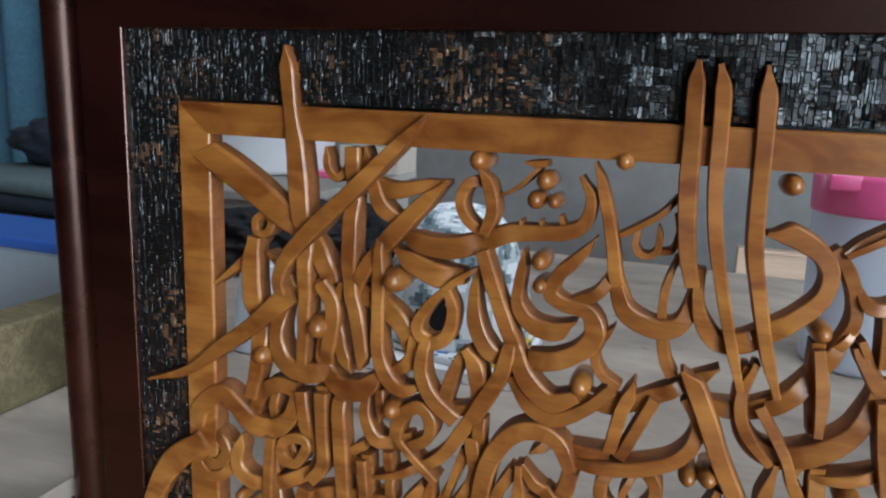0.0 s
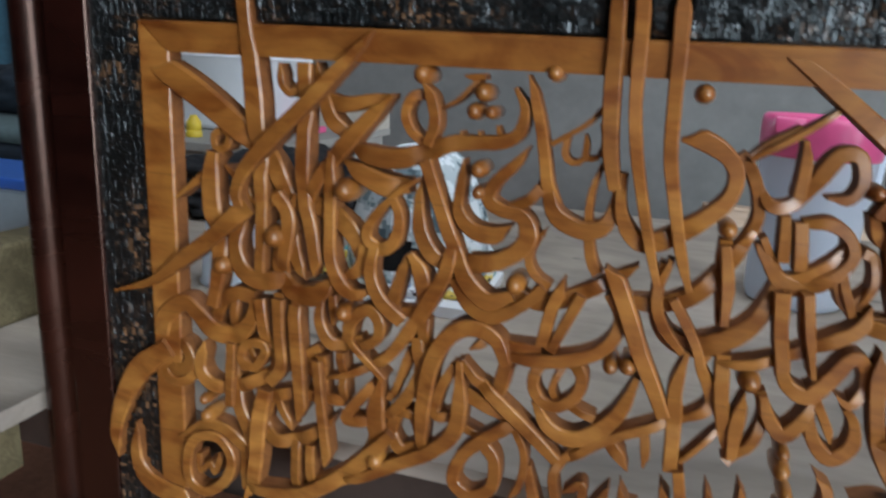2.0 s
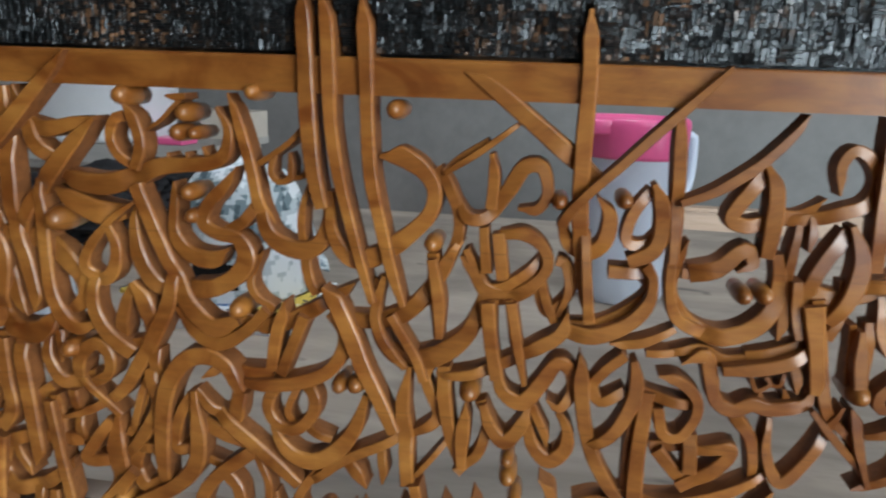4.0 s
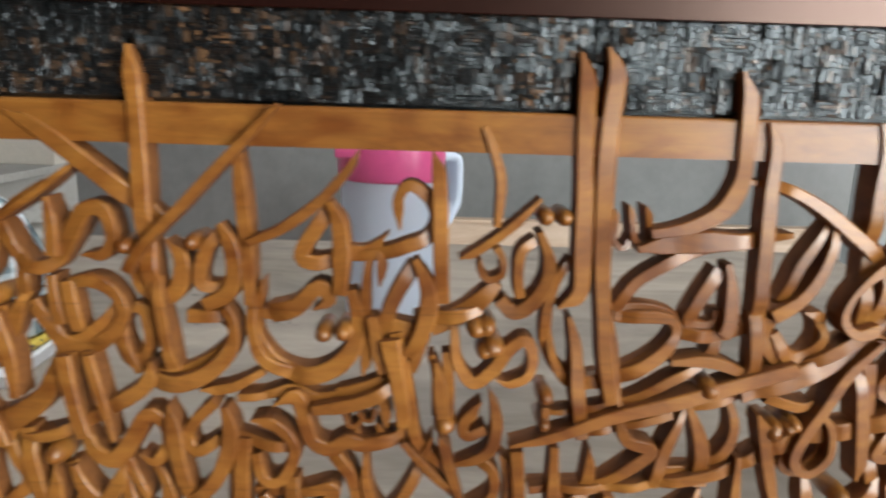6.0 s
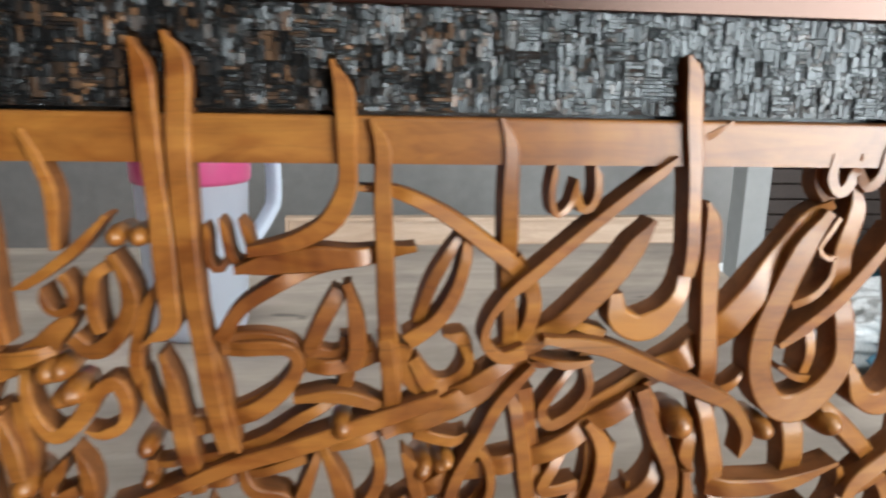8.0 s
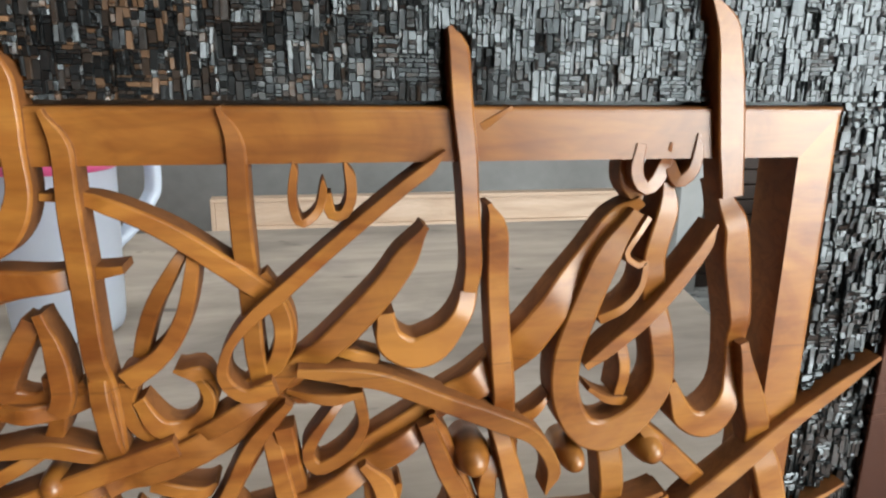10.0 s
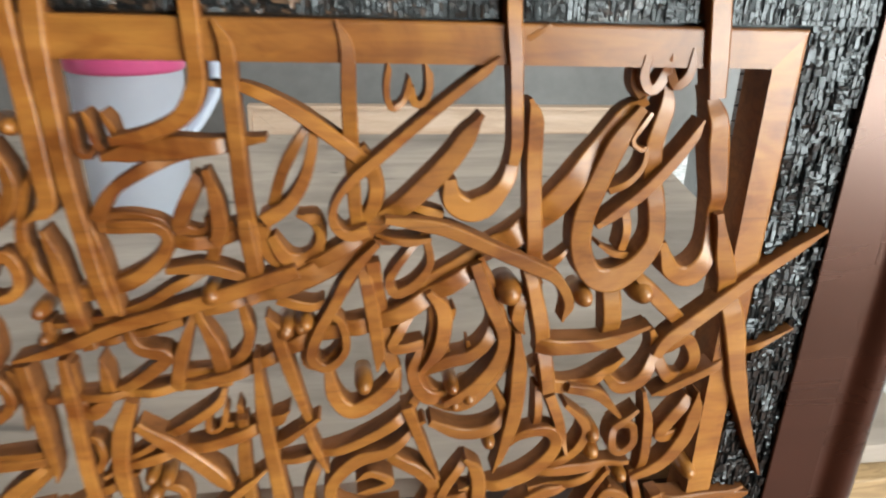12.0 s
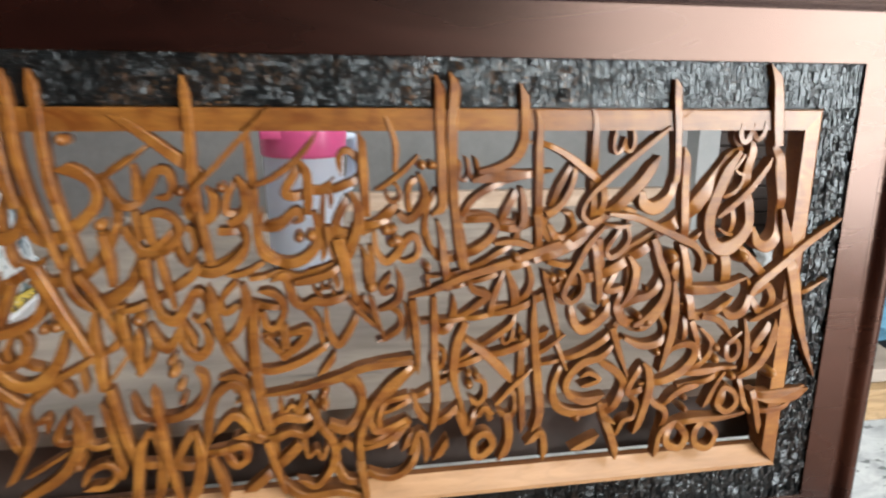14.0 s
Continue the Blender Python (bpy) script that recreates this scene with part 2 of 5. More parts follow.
# ---- the room ----
FLOOR = -0.45
structure("floor", box((0.3, -0.2, FLOOR - 0.12), (4.4, 3.9, FLOOR)), MARBLE, "pale marbled floor tiles in the room")
# unseen before the panel; reddish to warm the light it sends back
front = box((-4, -3.4, FLOOR - 0.12), (4.4, -0.2, FLOOR - 0.001))
add_box(front, (-4, -0.2, FLOOR - 0.12), (0.3, 3.9, FLOOR - 0.001))
structure("floor_front", front, TERRACOTTA, "reddish brown floor, mostly unseen, that warms the reflections")
structure("wall_north", box((-4, 3.7, FLOOR), (4.2, 3.9, 2.5)), PLASTER, "plain grey cement-plastered wall")
# the gap in this unseen wall is made for the added west lamp
west = box((-4.2, -3.4, FLOOR), (-4, 2.2, 2.5))
add_box(west, (-4.2, 3.5, FLOOR), (-4, 3.9, 2.5))
add_box(west, (-4.2, 2.2, FLOOR), (-4, 3.5, 0.3))
add_box(west, (-4.2, 2.2, 1.9), (-4, 3.5, 2.5))
structure("wall_west", west, DARK_WALL, "unseen side wall with an opening, dark to keep reflections low")
# ceiling out of view, left open where the overhead lamps sit
roof = box((-4.2, -3.6, 2.5), (-0.05, 3.9, 2.6))
add_box(roof, (2.8, -3.6, 2.5), (4.4, 3.9, 2.6))
add_box(roof, (-0.05, -3.6, 2.5), (2.8, -1.95, 2.6))
add_box(roof, (-0.05, -1.95, 2.5), (1.2, -0.55, 2.6))
add_box(roof, (-0.05, -0.55, 2.5), (2.8, 0.13, 2.6))
add_box(roof, (1.05, 0.13, 2.5), (2.8, 1.03, 2.6))
add_box(roof, (-0.05, 1.03, 2.5), (2.8, 3.9, 2.6))
structure("ceiling", roof, CEILING, "plain unseen ceiling with two openings for the overhead lamps")
# unseen wall, added dark to control what the lacquer mirrors
south = box((-4, -3.6, FLOOR), (2.25, -3.4, 2.5))
add_box(south, (2.25, -3.6, FLOOR), (4.4, -3.4, -0.3))
structure("wall_south", south, DARK_WALL, "unseen wall beside a wide window opening, dark to keep reflections low")
east = box((4.2, -1.85, FLOOR), (4.4, 2.8, 2.5))
add_box(east, (4.2, -3.4, FLOOR), (4.4, -1.85, -0.3))
add_box(east, (4.2, 3.6, FLOOR), (4.4, 3.9, 2.5))
add_box(east, (4.2, 2.8, FLOOR), (4.4, 3.6, 0.35))
add_box(east, (4.2, 2.8, 1.55), (4.4, 3.6, 2.5))
structure("wall_east", east, PLASTER, "plain grey wall with a window, beside a wide window")
bench = thing("wooden_bench", (0.575, -0.03, FLOOR), "plain dark wooden bench that carries the panel", "bench")
part("seat", box((-0.78, -0.16, 0.405), (0.78, 0.055, 0.45), 0.003), DARK_BROWN, bench)
for x in (-0.7, 0.7):
    part("leg", box((x - 0.03, -0.14, 0), (x + 0.03, 0.05, 0.405), 0.003), DARK_BROWN, bench)

# ---- the table behind the panel ----
TABLE_Z = 0.235
table = thing("low_table", (0, 0, 0), "low wooden table with a weathered plywood top and ochre edge", "table")
part("tabletop", prism([(-1.3, -0.04), (-0.145, -0.026), (-0.145, 0.045), (1.375, 0.045), (1.6, 1.222), (-1.3, 1.2)], TABLE_Z - 0.018, TABLE_Z), PLY, table, "grey-brown plywood sheet")
part("front_edge", box((1.17, 0.026, TABLE_Z - 0.062), (1.385, 0.065, TABLE_Z - 0.019), 0.002), OCHRE_WOOD, table, "ochre timber edging")
# left run of the ochre edging, in a darker wood that stands for shade
part("front_edge", prism([(-1.3, -0.05), (-0.145, -0.036), (-0.145, -0.006), (-1.3, -0.02)], TABLE_Z - 0.062, TABLE_Z - 0.019, 0.002), OLIVE_WOOD, table, "timber edging, darker olive brown for the shade on it")
# behind the panel the front board is dark brown, the panel's shadow as colour
part("shaded_apron", box((-1.3, 0.05, TABLE_Z - 0.083), (1.168, 0.068, TABLE_Z - 0.019), 0.002), DARK_BROWN, table, "front board, dark brown for the panel's shadow")
for x, y in ((-1.2, 0.1), (1.3, 0.12), (1.5, 1.12), (-1.2, 1.1)):
    part("leg", box((x - 0.03, y - 0.03, FLOOR), (x + 0.03, y + 0.03, TABLE_Z - 0.02), 0.003), OCHRE_WOOD, table)

# ---- the carved panel ----
PW, PTOP, PBOT = 1.15, 0.566, 0.141
panel = thing("calligraphy_panel", (0.575, 0, 0), "carved teak calligraphy fretwork panel in a dark mahogany frame", "wall panel")


def panel_part(name, bm, mat, label="", smooth=False):
    for v in bm.verts:
        v.co.x -= 0.575
    return part(name, bm, mat, panel, label, smooth)


BAR = 0.0215


def bar(outline, y0, mat, bevels, back=0.028):
    """One mitred bar of the teak frame: an outline in x and z, and the front edges to round with their widths."""
    bm = bmesh.new()
    f = [bm.verts.new((x, y0, z)) for x, z in outline]
    k = [bm.verts.new((x, back, z)) for x, z in outline]
    bm.faces.new(f), bm.faces.new(k[::-1])
    for n in range(4):
        bm.faces.new((f[n], k[n], k[(n + 1) % 4], f[(n + 1) % 4]))
    for n, width in bevels:
        e = bm.edges.get((f[n], f[(n + 1) % 4]))
        bm.edges.ensure_lookup_table()
        if e:
            bmesh.ops.bevel(bm, geom=[e], offset=width, segments=1 if width > 0.01 else 3, affect="EDGES", profile=0.5)
            f = [min(bm.verts, key=lambda v, p=p: (v.co - p).length) for p in [Vector((x, y0, z)) for x, z in outline]]
    bm.normal_update()
    # faces turned sideways get the teak with shade in its colour
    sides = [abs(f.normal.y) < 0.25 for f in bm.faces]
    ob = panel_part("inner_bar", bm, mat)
    ob.data.materials.append(SAWN_SHADED)
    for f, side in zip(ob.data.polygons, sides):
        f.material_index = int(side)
    return ob


LBAR, RBAR = 0.0245, 0.019
bar([(0, PTOP), (PW, PTOP), (PW - RBAR, PTOP - BAR), (LBAR, PTOP - BAR)], 0.0, TEAK, [(0, 0.0022)])
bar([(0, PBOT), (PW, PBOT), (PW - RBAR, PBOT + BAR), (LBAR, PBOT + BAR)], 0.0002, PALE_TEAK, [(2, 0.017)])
bar([(0, PBOT), (0, PTOP), (LBAR, PTOP - BAR), (LBAR, PBOT + BAR)], 0.0008, TEAK_UP, [(2, 0.002)], 0.0155)
bar([(PW, PBOT), (PW, PTOP), (PW - RBAR, PTOP - BAR), (PW - RBAR, PBOT + BAR)], 0.0006, TEAK_UP, [(0, 0.0025)])

# backing of the dark border, then its chips
B0, B1, BT, BB = -0.046, 1.193, 0.614, 0.094
for lo, hi in (((B0, 0.014, PTOP), (B1, 0.03, BT)), ((B0, 0.014, BB), (B1, 0.03, PBOT)), ((B0, 0.014, PBOT), (0.0, 0.03, PTOP)), ((PW, 0.014, PBOT), (B1, 0.03, PTOP))):
    panel_part("border_board", box(lo, hi), CHIPS)


CLEAR = {}  # places on the border where a stroke lies: no chips there, only a dark groove


def chips(lo, hi, seed, calm=1.0, coarse=1.0):
    """Small chopped facets that cover a strip of the border in a patchwork of upright slips and level rows."""
    rng = random.Random(seed)
    bm = bmesh.new()

    def chip(x0, x1, z0, z1, base, lean):
        x0, x1, z0, z1 = max(x0, lo[0]), min(x1, hi[0]), max(z0, lo[1]), min(z1, hi[1])
        mx, mz = (x0 + x1) / 2, (z0 + z1) / 2
        if x1 - x0 < 0.0006 or z1 - z0 < 0.0005:
            return
        if any((px - mx) ** 2 + (pz - mz) ** 2 < pr * pr for px, pz, pr in CLEAR.get((int(mx * 250), int(mz * 250)), ())):
            return
        y = base + rng.uniform(-0.0008, 0.0008) * calm
        tx, tz = lean[0] + rng.gauss(0, 0.00012) * calm, lean[1] + rng.gauss(0, 0.00014) * calm
        i, ir = 0.00015, rng.uniform(0.0002, 0.0002 + 0.0005 * calm)
        sk = rng.uniform(-0.0003, 0.0003)
        f = [bm.verts.new((a + c * sk, y + b * tx + c * tz, d)) for a, d, b, c in ((x0 + i, z0 + i, -1, -1), (x1 - ir, z0 + i, 1, -1), (x1 - ir, z1 - i, 1, 1), (x0 + i, z1 - i, -1, 1))]
        k = [bm.verts.new((a, y + (0.0008 if a == x1 else 0.0022), d)) for a, d in ((x0, z0), (x1, z0), (x1, z1), (x0, z1))]
        bm.faces.new(f)
        for n in range(4):
            bm.faces.new((f[n], k[n], k[(n + 1) % 4], f[(n + 1) % 4]))

    x = lo[0]
    while x < hi[0]:
        band = rng.uniform(0.005, 0.013) * coarse
        z = lo[1] - rng.uniform(0, 0.006)
        while z < hi[1]:
            tall = rng.uniform(0.004, 0.014) * coarse
            base = 0.0034 + rng.gauss(0, 0.0008) * calm
            lean = (rng.gauss(0.00003, 0.00012) * calm, rng.gauss(0, 0.0001) * calm)
            if rng.random() < 0.86:
                a = x
                while a < x + band - 0.0004:
                    w = min(rng.uniform(0.0012, 0.0034) * coarse, x + band - a)
                    slip, c = base + rng.gauss(0, 0.0005) * calm, z
                    while c < z + tall - 0.0003:
                        h = min(rng.choice((0.0012, 0.0018, 0.0026, 0.004, 0.007)) * rng.uniform(0.8, 1.25) * coarse, z + tall - c)
                        chip(a, a + w, c, c + h, slip, lean)
                        c += h
                    a += w
            else:
                c = z
                while c < z + tall - 0.0003:
                    h = min(rng.uniform(0.0011, 0.002) * coarse, z + tall - c)
                    a = x
                    while a < x + band - 0.0004:
                        w = min(rng.uniform(0.0018, 0.006) * coarse, x + band - a)
                        chip(a, a + w, c, c + h, base, lean)
                        a += w
                    c += h
            z += tall
        x += band
    ob = panel_part("chip_texture", bm, CHIPS, "black and brown chopped texture")
    ob["kind"] = "stuff"
    return ob


def spline(pts, step):
    """Evenly smooth points through the given ones (Catmull-Rom)."""
    if len(pts) == 2:
        pts = [pts[0], pts[0].lerp(pts[1], 0.5), pts[1]]
    closed = (pts[0] - pts[-1]).length < 1e-4
    ext = [pts[-2] if closed else pts[0] * 2 - pts[1], *pts, pts[1] if closed else pts[-1] * 2 - pts[-2]]
    out = []
    for i in range(1, len(ext) - 2):
        a, b, c, d = ext[i - 1:i + 3]
        n = max(2, int((c - b).length / step))
        for k in range(n):
            t = k / n
            out.append((0.5 * (2 * b + (c - a) * t + (2 * a - 5 * b + 4 * c - d) * t * t + (3 * b - a - 3 * c + d) * t ** 3), (i - 1 + t) / (len(pts) - 1)))
    out.append((pts[-1], 1.0))
    return out


# mahogany frame: a flat face, a groove and a rounded outer edge, mitred at the corners
COVE = [(0.038, 0.0), (0.0405, 0.0035), (0.045, 0.0115), (0.051, 0.0165), (0.058, 0.018), (0.064, 0.0165), (0.069, 0.0125), (0.074, 0.0095), (0.08, 0.0088), (0.086, 0.0115), (0.0905, 0.019), (0.092, 0.034)]


def frame_rail(side):
    """One mitred rail: a flat face, a deep cove and a rounded outer edge; the top one has a wider face."""
    bm = bmesh.new()
    curve = [(p.x, p.z) for p, t in spline([Vector((o, 0, y)) for o, y in COVE], 0.002)]
    rows = []
    for o, y in [(0.0, 0.03), (0.0, 0.0006), (0.0006, 0.0)] + curve + [(0.06, 0.036)]:
        up = o + (0.015 if o > 0.03 else 0.0)
        x0, x1, z0, z1 = B0 - o, B1 + o, BB - o, BT + up
        ends = {"top": ((x0, z1), (x1, z1)), "bottom": ((x0, z0), (x1, z0)), "left": ((x0, z0), (x0, z1)), "right": ((x1, z0), (x1, z1))}[side]
        rows.append([bm.verts.new((x, y, z)) for x, z in ends])
    for a, b in zip(rows, rows[1:] + rows[:1]):
        bm.faces.new((a[0], a[1], b[1], b[0]))
    bm.faces.new([r[0] for r in rows]), bm.faces.new([r[1] for r in rows])
    for k in (0, 1, 2, 3, len(rows) - 2, len(rows) - 1):
        bm.edges.get(rows[k]).smooth = False
    for a, b in zip(rows, rows[1:] + rows[:1]):
        for end in (0, 1):
            bm.edges.get((a[end], b[end])).smooth = False
    return panel_part("frame_rail", bm, MAHOGANY if side in ("top", "bottom") else MAHOGANY_UP, "dark reddish mahogany moulding", True)


for side in ("top", "bottom", "left", "right"):
    frame_rail(side)

# ---- the lettering: swept strokes with bevelled faces, and round beads ----
STROKES = []


def pen(layer, widths, *pts):
    """One carved stroke: its layer, widths along it and the points that it runs through, in millimetres."""
    n = len(STROKES) + 1
    path = spline([Vector((x / 1000, 0, z / 1000)) for x, z in pts], 0.0026)
    closed = (path[0][0] - path[-1][0]).length < 1e-4
    chisel = len(widths) > 1 and widths[0] < 0.5 * widths[1] and pts[0][1] > 560 and pts[0][0] > 500  # slanted tips
    places, halves = [], []
    for p, t in path:
        q = t * (len(widths) - 1)
        k = min(int(q), len(widths) - 2) if len(widths) > 1 else 0
        f = q - k
        f = f * f * (3 - 2 * f)
        w = (widths[k] * (1 - f) + widths[k + 1] * f if len(widths) > 1 else widths[0]) / 2000
        w *= 1 + 0.04 * noise.noise(Vector((p.x * 40, n, p.z * 40)))
        if chisel:
            p = p - Vector((max(0.0, widths[1] / 2000 - w) * 0.8, 0, 0))
        places.append(p)
        halves.append(w * 0.96)
    STROKES.append((layer, n, places, halves, closed))


def ease(t):
    t = min(1.0, max(0.0, t))
    return t * t * (3 - 2 * t)


def neighbours():
    """For every stroke, how far each of its points lies under the strokes that cross it, and which ends run into another."""
    cells = {}
    for k, (layer, n, places, halves, closed) in enumerate(STROKES):
        for i, p in enumerate(places):
            cells.setdefault((int(p.x * 80), int(p.z * 80)), []).append((k, i))
    found = []
    for k, (layer, n, places, halves, closed) in enumerate(STROKES):
        last = len(places) - 1
        dips, held = [0.0] * len(places), [False, False]
        for i, p in enumerate(places):
            cx, cz = int(p.x * 80), int(p.z * 80)
            for key in itertools.product((cx - 1, cx, cx + 1), (cz - 1, cz, cz + 1)):
                for ok, oi in cells.get(key, ()):
                    if ok == k:
                        continue
                    over, on, ops, ohs, oclosed = STROKES[ok]
                    gap, reach = (ops[oi] - p).length, ohs[oi]
                    if gap > reach + 0.006:
                        continue
                    end, other_end = i < 2 or i > last - 2, oi < 2 or oi > len(ops) - 3
                    if i in (0, last) and gap < reach + 0.003:
                        held[int(i > 0)] = True
                    if end and other_end and not oclosed:
                        continue
                    below = over > layer or (over == layer and ((end and not other_end) or (end == other_end and (n + on + (n * on) // 7) % 2 == int(n < on))))
                    if below:
                        dips[i] = max(dips[i], ease((reach + 0.006 - gap) / 0.0075))
        for r in range(2):
            dips = [(dips[max(i - 1, 0)] + dips[i] + dips[min(i + 1, last)]) / 3 for i in range(last + 1)]
        found.append((dips, held))
    return found


def carve(stroke, dips, held):
    """The mesh of one stroke: a flat face with rounded edges, pointed where it ends freely, lower where another crosses it."""
    layer, n, places, halves, closed = stroke
    front = 0.0012 - 0.0019 * layer - 0.00025 * (n % 5)
    back = front + 0.0135 + 0.0006 * (n % 7)
    last = len(places) - 1
    run = [0.0]
    for p, q in zip(places, places[1:]):
        run.append(run[-1] + (q - p).length)
    widest = max(halves)
    bm = bmesh.new()
    rings = []
    for i, p in enumerate(places):
        w = halves[i]
        d = (places[min(i + 1, last)] - places[max(i - 1, 0)]).normalized()
        if closed and i in (0, last):
            d = (places[1] - places[-2]).normalized()
        side = Vector((d.z, 0, -d.x))
        if not closed:
            for far, free, tip in ((run[i], not held[0], halves[0]), (run[-1] - run[i], not held[1], halves[last])):
                if free and tip > 0.0016:
                    point = 1 - ease(far / min(0.011, 2.6 * widest, 0.45 * run[-1] + 1e-5))
                    lean = -1 if side.x > 0 else 1
                    p = p + side * (lean * w * 0.62 * point)
                    w *= 1 - 0.8 * point
        soft = min(1.0, w / 0.004) / 1000
        lit = 0.85 * side.x + 0.5 * side.z
        ra, rb = max(0, lit), max(0, -lit)
        da, db = 0.85 + 1.1 * ra, 0.85 + 1.1 * rb
        ba, bb = 0.14 + 0.15 * ra, 0.14 + 0.15 * rb
        roll = 0.2 * noise.noise(Vector((p.x * 14, n * 0.73, p.z * 14)))
        low = front + 0.0042 * dips[i]
        ring = []
        for s, y in ((-1.0, None), (-1.0, db), (-1 + 0.4 * bb, 0.32 * db), (-1 + bb, 0.0), (1 - ba, 0.0), (1 - 0.4 * ba, 0.32 * da), (1.0, da), (1.0, None)):
            yy = back if y is None else low + y * soft + s * w * roll
            ring.append(bm.verts.new((p.x + side.x * s * w, yy, p.z + side.z * s * w)))
        rings.append(ring)
        if not (0 < p.x < PW and PBOT < p.z < PTOP):
            for gx in range(-3, 4):
                for gz in range(-3, 4):
                    CLEAR.setdefault((int(p.x * 250) + gx, int(p.z * 250) + gz), []).append((p.x, p.z, w + 0.0016))
    m = len(rings[0])
    for a, b in zip(rings, rings[1:]):
        for k in range(m):
            bm.faces.new((a[k], a[(k + 1) % m], b[(k + 1) % m], b[k]))
    bm.faces.new(rings[0]), bm.faces.new(rings[-1][::-1])
    for ring, after in zip(rings, rings[1:]):
        for k in (0, 1, 3, 4, m - 2, m - 1):
            bm.edges.get((ring[k], after[k])).smooth = False
    for k in range(m):
        for ring in (rings[0], rings[-1]):
            bm.edges.get((ring[k], ring[(k + 1) % m])).smooth = False
    bm.normal_update()
    # the stroke's side walls use the darker teak, their shade painted in
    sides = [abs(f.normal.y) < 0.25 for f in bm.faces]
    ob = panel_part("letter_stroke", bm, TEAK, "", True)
    ob.data.materials.append(SAWN_SHADED)
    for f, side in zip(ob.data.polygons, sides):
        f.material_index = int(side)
    return ob


def bead(r, x, z):
    """A carved dot: a round boss with a domed face."""
    r /= 1000
    bm = bmesh.new()
    rings = []
    for q, y in ((0.85, 0.025), (1.0, 0.012), (0.98, 0.006), (0.86, 0.0005), (0.62, -0.0035), (0.3, -0.0055)):
        y = y - 0.001 if y > 0 else y * r / 0.0065 - 0.001
        rings.append([bm.verts.new((x / 1000 + q * r * math.cos(a), y, z / 1000 + q * r * math.sin(a))) for a in (2 * math.pi * i / 18 for i in range(18))])
    for a, b in zip(rings, rings[1:]):
        for i in range(18):
            bm.faces.new((a[i], a[(i + 1) % 18], b[(i + 1) % 18], b[i]))
    bm.faces.new(rings[0][::-1]), bm.faces.new(rings[-1])
    return panel_part("letter_dot", bm, TEAK, "", True)


# BEGIN STROKES
pen(0, (4.5, 7.3, 8.2, 9.8), (288, 543), (292, 528), (297, 510), (301, 492), (304, 475), (309, 462))
pen(0, (9.4, 12.5, 12.5, 9.5, 7.1), (304, 472), (311, 457), (323, 450), (334, 449), (343, 454), (348, 469), (347, 483))
pen(2, (3, 10, 10, 11, 10.2, 8.5), (336, 600), (336, 586), (337, 562), (338, 531), (341, 499), (346, 477))
pen(2, (3, 9.1, 9.1, 8.1, 8.2, 7.3, 6.7, 4.5), (347, 598), (350, 583), (351, 556), (352, 529), (356, 501), (363, 472), (370, 446), (378, 420))
pen(2, (2, 10, 9.1, 9, 9.1, 8.2, 7.6, 4.1), (370, 598), (372, 581), (373, 558), (374, 527), (376, 499), (382, 471), (389, 443), (397, 419))
pen(0, (3.6, 3.6), (304, 501), (315, 508), (326, 516), (334, 526))
pen(0, (4.1,), (314, 508), (313, 496), (318, 491), (325, 494), (326, 509))
pen(0, (3.6,), (326, 494), (333, 495), (336, 505), (334, 516))
pen(0, (13.3, 12.5, 10, 9.2, 10.6, 12.5, 13, 10.6, 7.3, 6), (382, 514), (395, 510), (407, 503), (414, 492), (412, 478), (402, 466), (389, 455), (376, 447), (364, 445), (354, 456), (350, 470), (350, 487))
bead(6, 390, 537)
bead(5.6, 303, 544)
bead(5.7, 414, 459)
pen(0, (8, 9.1, 7.1), (414, 453), (415, 433), (419, 399))
pen(0, (5.7, 7.6, 7, 7.6, 10.6, 10.8, 11.2, 9), (415, 505), (422, 495), (428, 480), (429, 465), (422, 446), (410, 426), (395, 411), (377, 406), (362, 406))
pen(1, (2.8, 5.4, 5.8), (419, 503), (429, 511), (445, 521))
pen(0, (3.2, 7.1, 11.3, 15.3, 13.9, 10.8, 7, 6.4), (380, 434), (378, 417), (380, 400), (389, 386), (404, 382), (421, 389), (436, 402), (444, 420), (445, 435), (436, 450))
pen(0, (9.5, 12, 11.2, 8.9, 6.7), (288, 401), (304, 396), (321, 400), (338, 410), (351, 419), (367, 429))
pen(0, (3.6, 6.1, 5.8, 5.4), (307, 446), (299, 436), (296, 425), (302, 414), (312, 408))
pen(0, (3.2, 5, 7.3, 7.2), (337, 492), (332, 472), (332, 451), (336, 431), (341, 421))
pen(0, (7.8, 8.1), (303, 478), (294, 465), (281, 457))
bead(7.2, 289, 407)
pen(0, (4.2, 8.2, 7.8, 10, 9.1, 7.3, 6.4, 8.5), (428, 486), (435, 476), (447, 478), (457, 493), (466, 508), (476, 508), (480, 494), (475, 484), (464, 481))
pen(1, (3, 7.1, 7.1), (447, 515), (449, 501), (448, 483))
pen(0, (6, 7.1), (444, 471), (447, 443))
pen(0, (8.1,), (453, 468), (457, 439))
pen(0, (6.1, 8.5, 6.7, 7.2, 9.8, 12, 7.1, 5.8), (454, 467), (467, 469), (478, 463), (483, 451), (475, 438), (461, 429), (448, 431), (437, 445), (433, 453))
pen(1, (7.2, 10.6, 11.4, 9.2), (432, 561), (453, 546), (476, 528), (496, 512), (508, 502))
pen(3, (2.8, 5.7, 5.7, 5.7, 6.7), (572, 566), (554, 548), (535, 529), (518, 511), (503, 496), (493, 484), (489, 476))
pen(0, (6.3, 9.5, 10, 6.7), (489, 477), (494, 464), (505, 459), (514, 467), (516, 482), (510, 494))
